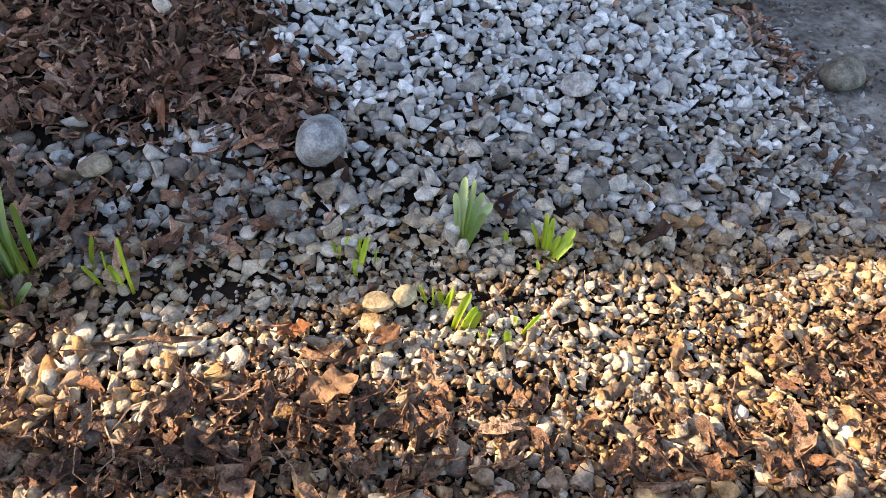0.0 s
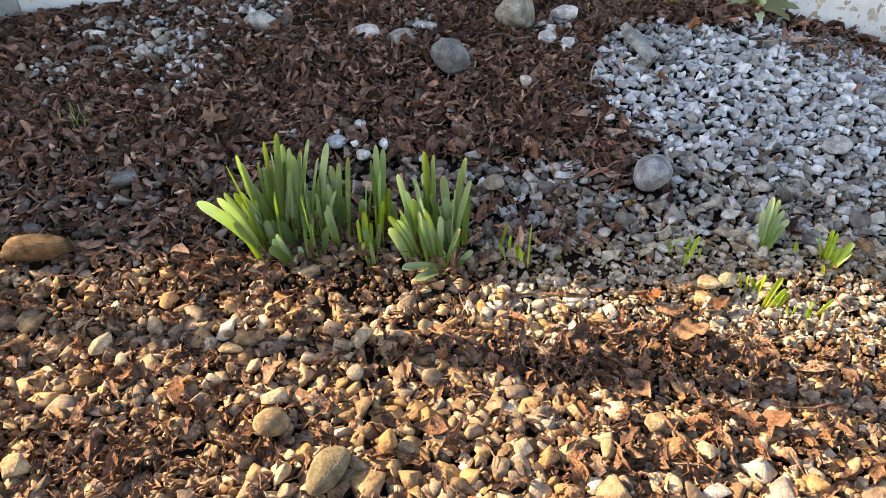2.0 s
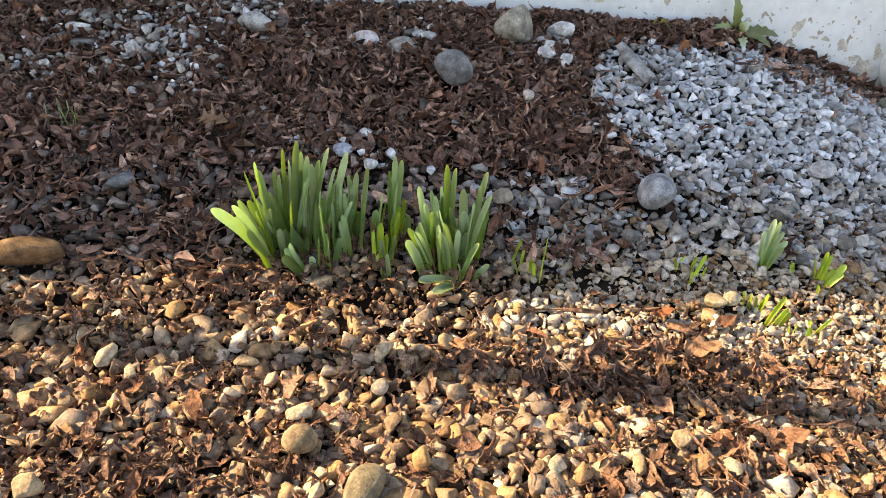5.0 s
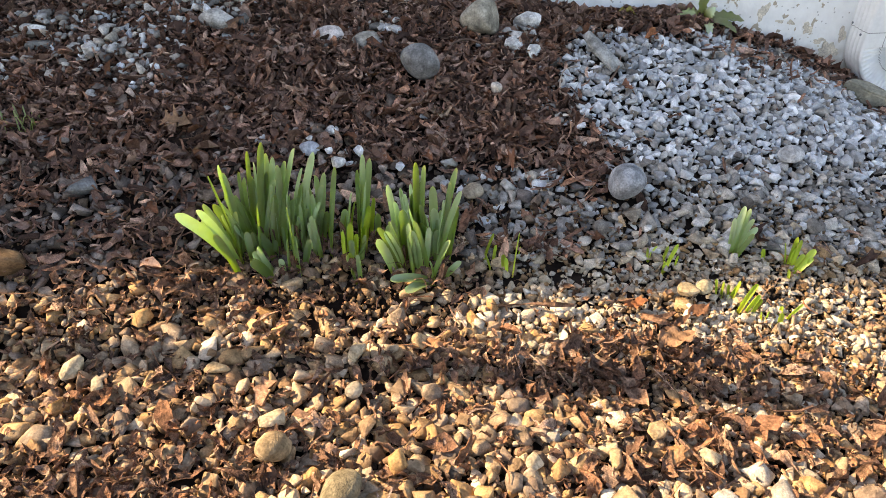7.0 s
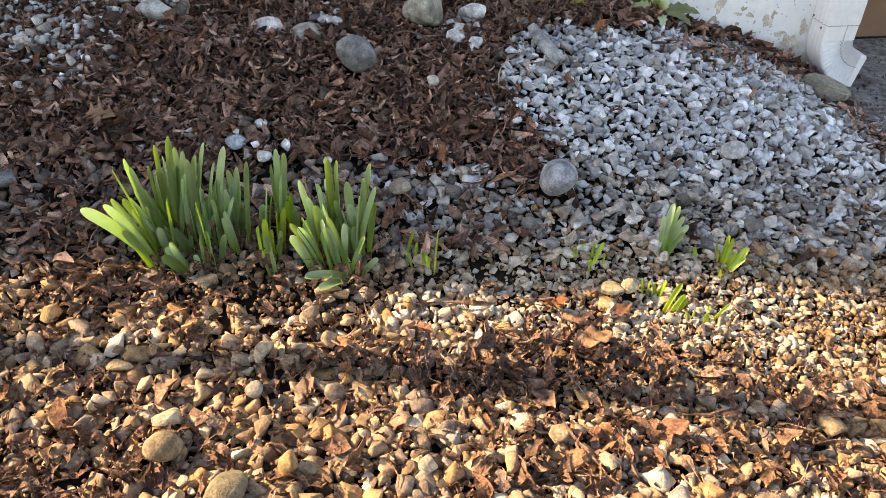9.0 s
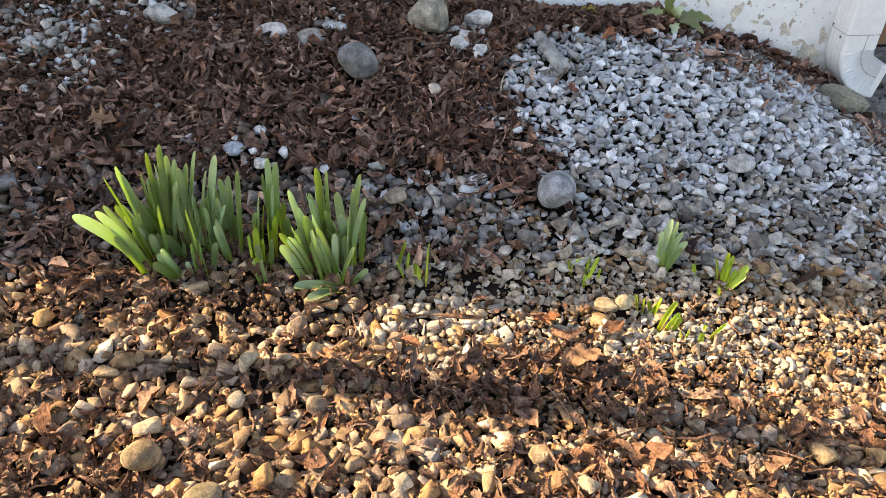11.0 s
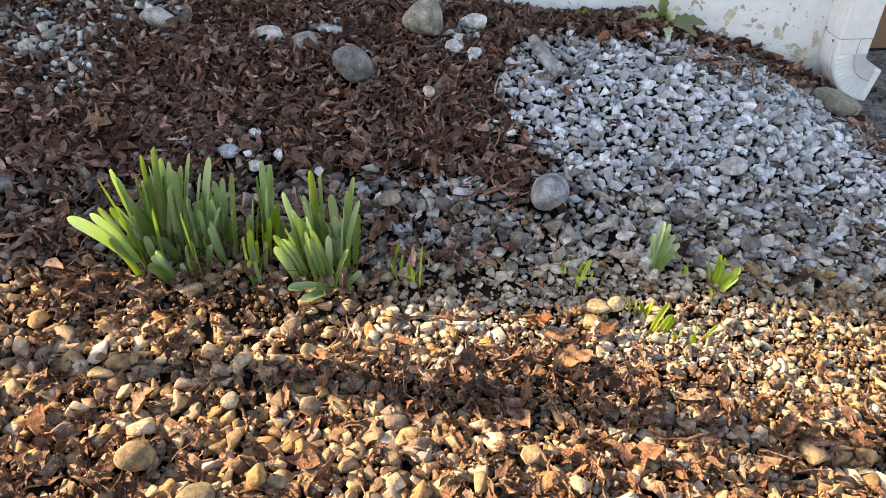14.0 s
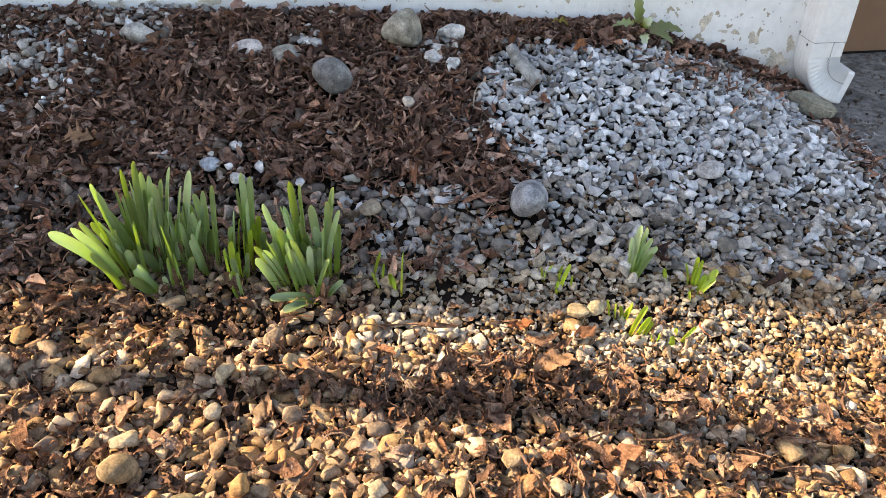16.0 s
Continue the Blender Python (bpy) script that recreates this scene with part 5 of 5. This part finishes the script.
def mulch():
    r = np.random.default_rng(31)
    top = tagged(new("bark_mulch"), "dark brown shredded bark and leaf mulch", "mulch", kind="structure")
    n = 36000
    x, y = r.uniform(X0, 1.75, n), r.uniform(0.06, Y1 - 0.012, n)
    wob = 0.045 * wobble(x, y, 14) + 0.035 * r.normal(size=n)
    ok = inside(x + wob, y + wob, MULCH) | (r.random(n) < 0.005 + 0.55 * dirty(x, y) + 0.35 * np.exp(-(((x - 1.33) / 0.14) ** 2) - ((y - 0.74) / 0.05) ** 2) + 0.5 * np.exp(-(((x - 1.74) / 0.08) ** 2) - ((y - 0.58) / 0.14) ** 2))
    ok &= ~((y > 0.3) & (y < 0.45) & (x < 0.05) & (r.random(n) < 0.25))
    ok &= clear_of_rocks(x, y)
    x, y = x[ok], y[ok]
    n = len(x)
    s = np.minimum(0.0134 * np.exp(r.normal(0, 0.42, n)), 0.026)
    place = np.stack([x, y, ground_z(x, y) + r.uniform(-0.008, 0.022, n) * np.where(y > 0.88, 0.5, 1.0)], -1)
    pieces(top, "bark_pieces", "bark_chip", CHIPS, r.integers(0, len(CHIPS), n), place, turns(n, r, np.where(y > 0.85, 0.25, 0.55)), s, m_bark, m_bark1, "dark brown bark splinters", (x > 0.1) & (x < 0.7) & (y < 0.5) & (s > 0.012), False)
    # brown leaf scraps in the mulch
    n = 9500
    x, y = r.uniform(X0, 1.72, n), r.uniform(0.08, Y1 - 0.01, n)
    ok = inside(x, y, MULCH) | (r.random(n) < 0.004 + 0.28 * dirty(x, y) * (x < 0.5))
    ok &= clear_of_rocks(x, y, 0.5)
    x, y = x[ok], y[ok]
    n = len(x)
    s = np.minimum(0.0165 * np.exp(r.normal(0, 0.42, n)), 0.036)
    place = np.stack([x, y, ground_z(x, y) + r.uniform(0.002, 0.022, n) * np.where(y > 0.88, 0.5, 1.0)], -1)
    v, f = scattered(SCRAPS, r.integers(0, len(SCRAPS), n), place, turns(n, r, np.where(y > 0.85, 0.2, 0.5)), s)
    scraps = new("leaf_scraps", mesh_np("leaf_scraps", v, f, m_scrap))
    scraps.parent = top
    tagged(scraps, "dull brown leaf scraps", kind="stuff")
    # paler dry leaves blown against the wall
    n = 1500
    x, y = r.uniform(-0.7, 1.35, n), WALL_Y - 0.015 - np.abs(r.normal(0, 0.10, n))
    ok = (inside(x, y, MULCH) | (y > 0.85)) & clear_of_rocks(x, y, 0.5) & (r.random(n) < np.clip(0.35 + 0.9 * (x - 0.1), 0.3, 1))
    x, y = x[ok], y[ok]
    n = len(x)
    s = 0.0125 * np.exp(r.normal(0, 0.4, n))
    place = np.stack([x, y, ground_z(x, y) + r.uniform(0.004, 0.020, n) * np.where(y > 0.88, 0.5, 1.0)], -1)
    v, f = scattered(LEAVES, r.integers(0, len(LEAVES), n), place, turns(n, r, np.where(y > 0.85, 0.3, 0.5)), s)
    blown = new("dry_leaves", mesh_np("dry_leaves", v, f, m_dead))
    blown.parent = top
    tagged(blown, "paler crumpled brown leaves along the wall", kind="stuff")


m_scrap = material("leaf_scrap", [(0.08, 0.045, 0.035), (0.26, 0.155, 0.12), (0.15, 0.075, 0.05), (0.42, 0.28, 0.22), (0.06, 0.035, 0.028), (0.24, 0.105, 0.06)], 50, 0.85, 0.5, 250, translucent=0.15)
mulch()


def leaf_litter():
    r = np.random.default_rng(41)
    top = tagged(new("leaf_litter"), "dry brown dead leaves lying on the gravel", "dead leaves", kind="structure")
    n = 16000
    x, y = r.uniform(X0, 1.7, n), r.uniform(Y0, 0.14, n)
    ok = (r.random(n) < 0.19 * (1 - 0.95 * sunny(x, y)) + 0.70 * litter(x, y) ** 1.3) & clear_of_rocks(x, y, 0.5)
    x, y = x[ok], y[ok]
    n = len(x)
    s = np.minimum(0.0122 * np.exp(r.normal(0, 0.45, n)), 0.032)
    place = np.stack([x, y, ground_z(x, y) + 0.009 + r.uniform(-0.010, 0.014, n)], -1)
    pieces(top, "crushed_leaves", "dead_leaf", LEAVES, r.integers(0, len(LEAVES), n), place, turns(n, r, 0.6), s, m_dead, m_dead1, "crumpled brown leaves", (x > 0.0) & (x < 0.9) & (y < -0.1) & (s > 0.016))
    # brown splinters, stalks and crumbs among them
    n = 12000
    x, y = r.uniform(X0, 1.7, n), r.uniform(Y0, 0.14, n)
    ok = (r.random(n) < 0.22 * (1 - 0.75 * sunny(x, y)) * (y < 0.03) + 0.6 * litter(x, y)) & clear_of_rocks(x, y, 0.45)
    x, y = x[ok], y[ok]
    n = len(x)
    place = np.stack([x, y, ground_z(x, y) + r.uniform(0.0, 0.016, n)], -1)
    v, f = scattered(CRUMBS, r.integers(0, len(CRUMBS), n), place, turns(n, r, 0.7), 0.0078 * np.exp(r.normal(0, 0.35, n)))
    ob = new("leaf_crumbs", mesh_np("leaf_crumbs", v, f, m_dead))
    ob.parent = top
    tagged(ob, "small brown leaf and stalk fragments", kind="stuff")
    n = 1500
    x, y = r.uniform(X0, 1.7, n), r.uniform(Y0, 0.12, n)
    ok = (r.random(n) < 0.15 + 0.8 * litter(x, y)) & clear_of_rocks(x, y, 0.5)
    x, y = x[ok], y[ok]
    n = len(x)
    place = np.stack([x, y, ground_z(x, y) + r.uniform(0.012, 0.026, n)], -1)
    v, f = scattered(STRAWS, r.integers(0, len(STRAWS), n), place, turns(n, r, 0.3), 0.021 * np.exp(r.normal(0, 0.4, n)))
    ob = new("dry_stalks", mesh_np("dry_stalks", v, f, m_dead, False))
    ob.parent = top
    tagged(ob, "thin dry brown stalks", kind="stuff")


leaf_litter()


def soil_crumbs():
    r = np.random.default_rng(51)
    shapes = [shard_shape(500 + i, 11, (0.9, 0.8)) for i in range(8)]
    n = 26000
    x, y = r.uniform(X0, 1.8, n), r.uniform(Y0, 0.25, n)
    soil = bare(x, y)
    ok = r.random(n) < 0.28 + soil + 0.1 * sunny(x, y)
    x, y, soil = x[ok], y[ok], soil[ok]
    n = len(x)
    place = np.stack([x, y, ground_z(x, y) + r.uniform(-0.004, 0.004, n) + 0.014 * soil * r.random(n)], -1)
    v, f = scattered(shapes, r.integers(0, 8, n), place, turns(n, r, 1.0), 0.0034 * np.exp(r.normal(0, 0.35, n)))
    tagged(new("soil_crumbs", mesh_np("soil_crumbs", v, f, m_crumb)), "loose brown soil crumbs between the stones", "soil", kind="stuff")


soil_crumbs()


def single_leaf(name, x, y, size, colour, label, seed, lobes=0, lift=0.02, turn=0.0, tilt=(8, -6)):
    v, f = leaf_shape(seed, lobes, 12, 7)
    ob = new(name, mesh_np(name, v * size / 2, f, material(name + "_surface", [colour, tuple(1.35 * c for c in colour)], 45, 0.7, 0.4, 200, "none", translucent=0.2)))
    ob.matrix_world = pose(x, y, float(ground_z(x, y)) + lift, *tilt, turn)
    return tagged(ob, label, "dead leaf", "fallen leaves" if name == "fallen_leaf" else "")


def oak_leaf(x, y, size):
    """A dry leaf with pointed lobes on both sides of its midrib, its edges lifted."""
    r = random.Random(8)
    bm = bmesh.new()
    half = [(0.0, 0.03), (0.10, 0.10), (0.20, 0.34), (0.27, 0.13), (0.38, 0.10), (0.50, 0.52), (0.56, 0.16), (0.66, 0.12), (0.80, 0.36), (0.86, 0.08), (1.0, 0.01)]
    rows = []
    for u, w in half:
        lift = 0.10 * math.sin(3 * u)
        rows.append([bm.verts.new((u - 0.5 + 0.3 * abs(s) * w, s * w, lift + 0.55 * (abs(s) * w) ** 1.3 + r.gauss(0, 0.012))) for s in (-1, -0.5, 0, 0.5, 1)])
    for a, b in zip(rows, rows[1:]):
        for j in range(4):
            bm.faces.new((a[j], a[j + 1], b[j + 1], b[j]))
    bmesh.ops.scale(bm, vec=(size, size, size), verts=bm.verts[:])
    ob = part("oak_leaf", bm, material("oak_leaf_surface", [(0.22, 0.125, 0.072), (0.34, 0.21, 0.13)], 45, 0.7, 0.4, 200, "none", translucent=0.2), smooth=True)
    ob.modifiers.new("blade", "SOLIDIFY").thickness = 0.0008
    ob.matrix_world = pose(x, y, float(ground_z(x, y)) + 0.036, -22, 0, 165)
    tagged(ob, "pale tan lobed oak leaf on bark mulch", "dead leaf")


oak_leaf(-0.182, 0.408, 0.066)


def twig(points, radius, colour, label):
    pts = [Vector((x, y, float(ground_z(x, y)) + h)) for x, y, h in points]
    fine = []
    for a, b, c, d in zip([pts[0]] + pts, pts, pts[1:], pts[2:] + [pts[-1]]):
        for k in range(5):
            u = k / 5
            fine.append(0.5 * (2 * b + (c - a) * u + (2 * a - 5 * b + 4 * c - d) * u * u + (3 * b - a - 3 * c + d) * u ** 3))
    fine.append(pts[-1])
    ob = part("twig", tube_bm(fine, [radius * (1 - 0.5 * i / len(fine)) for i in range(len(fine))], 7), material("twig_bark", [colour, tuple(1.5 * c for c in colour)], 60, 0.85, 0.5, 300, "none"), smooth=True)
    tagged(ob, label, "twig", "twigs on the bed")


twig([(0.415, 0.625, 0.012), (0.440, 0.650, 0.030), (0.475, 0.662, 0.034), (0.51, 0.648, 0.030), (0.545, 0.615, 0.018)], 0.0035, (0.10, 0.065, 0.05), "thin curved brown twig on bark mulch")
twig([(0.668, 0.480, 0.016), (0.675, 0.515, 0.028), (0.695, 0.545, 0.032), (0.732, 0.570, 0.022)], 0.0022, (0.30, 0.24, 0.19), "thin pale bent twig at the gravel edge")
twig([(0.80, 0.525, 0.018), (0.835, 0.570, 0.024), (0.858, 0.625, 0.020)], 0.003, (0.14, 0.095, 0.075), "thin brown twig lying on gravel")
single_leaf("fallen_leaf", 0.842, 0.512, 0.040, (0.24, 0.11, 0.07), "small rusty leaf on white gravel", 611, turn=100)
single_leaf("fallen_leaf", 0.985, 0.745, 0.060, (0.36, 0.15, 0.07), "rusty orange leaf near the wall", 612, turn=35, tilt=(30, 10))
single_leaf("fallen_leaf", 0.845, 0.855, 0.055, (0.30, 0.17, 0.10), "brown leaf near the wall", 613, turn=10)
single_leaf("fallen_leaf", 0.750, -0.120, 0.045, (0.15, 0.08, 0.05), "flat dark rusty leaf in sunlit gravel", 614, turn=15)
single_leaf("fallen_leaf", 0.285, -0.142, 0.055, (0.36, 0.19, 0.10), "broad tan brown leaf on gravel", 615, turn=5)
single_leaf("fallen_leaf", 0.380, 0.44, 0.052, (0.42, 0.30, 0.21), "pale tan fallen leaf on bark mulch", 602, turn=10)
single_leaf("fallen_leaf", 0.075, 0.435, 0.055, (0.34, 0.20, 0.15), "pinkish brown fallen leaf on bark mulch", 603, turn=80)
single_leaf("fallen_leaf", 1.245, 0.06, 0.085, (0.075, 0.045, 0.035), "dark brown fallen leaf on grey pebbles", 604, turn=20)
single_leaf("fallen_leaf", 0.720, -0.172, 0.072, (0.22, 0.13, 0.08), "curled tan brown leaf on the litter", 605, turn=12, lift=0.03)
single_leaf("fallen_leaf", 0.797, -0.095, 0.050, (0.17, 0.085, 0.05), "rusty brown leaf in sunlit gravel", 606, turn=30)
single_leaf("fallen_leaf", 0.682, -0.070, 0.045, (0.24, 0.095, 0.045), "reddish brown leaf in sunlit gravel", 607, turn=0)
single_leaf("fallen_leaf", 1.01, 0.10, 0.060, (0.06, 0.035, 0.03), "dark brown leaf beside a sprout", 608, turn=60, tilt=(50, 0))
single_leaf("yellow_leaf", 0.955, 0.875, 0.060, (0.32, 0.27, 0.08), "yellow-green dying leaf by the wall", 609, turn=-30)
single_leaf("fallen_leaf", 0.112, 0.885, 0.055, (0.36, 0.22, 0.18), "pinkish dry leaf by the wall", 610, turn=70, tilt=(40, 10), lift=0.045)


def driveway_grit():
    r = np.random.default_rng(71)
    shapes = [shard_shape(700 + i, 12, (0.8, 0.6)) for i in range(10)]
    n = 2200
    x, y = 1.78 + 0.75 * r.random(n) ** 1.6, r.uniform(-0.5, 1.38, n)
    s = 0.0028 * np.exp(r.normal(0, 0.5, n))
    z = -0.118 + 0.008 * np.clip(x - 1.8, 0, 1) + s * 0.4
    z = np.maximum(z, np.where(x < 1.95, ground_z(x, y) + s * 0.4, z))
    v, f = scattered(shapes, r.integers(0, 10, n), np.stack([x, y, z], -1), turns(n, r, 0.8), s)
    tagged(new("driveway_grit", mesh_np("driveway_grit", v, f, m_dull, False)), "grey grit and small stones on the driveway", "grit", kind="stuff")


driveway_grit()


def outer_gravel():
    """The gravel thinning out over the bare soil round the bed."""
    r = np.random.default_rng(81)
    shapes = [shard_shape(800 + i, 13, (0.8, 0.64)) for i in range(12)]
    n = 16000
    x, y = r.uniform(-2.6, 1.72, n), r.uniform(-1.9, 0.2, n)
    away = np.maximum(np.maximum(X0 - x, Y0 - y), 0)
    ok = (away > 0) & (r.random(n) < np.exp(-away / 0.55)) & (y < 0.1 + 0.1 * wobble(x, y))
    x, y = x[ok], y[ok]
    n = len(x)
    s = 0.0155 * np.exp(r.normal(0, 0.25, n))
    place = np.stack([x, y, ground_z(x, y) - 0.006 + s * r.uniform(0.0, 0.5, n)], -1)
    v, f = scattered(shapes, r.integers(0, 12, n), place, turns(n, r, 0.6), s)
    tagged(new("outer_gravel", mesh_np("outer_gravel", v, f, m_peb, False)), "tan pebbles thinning out over bare soil", "gravel", kind="stuff")


outer_gravel()
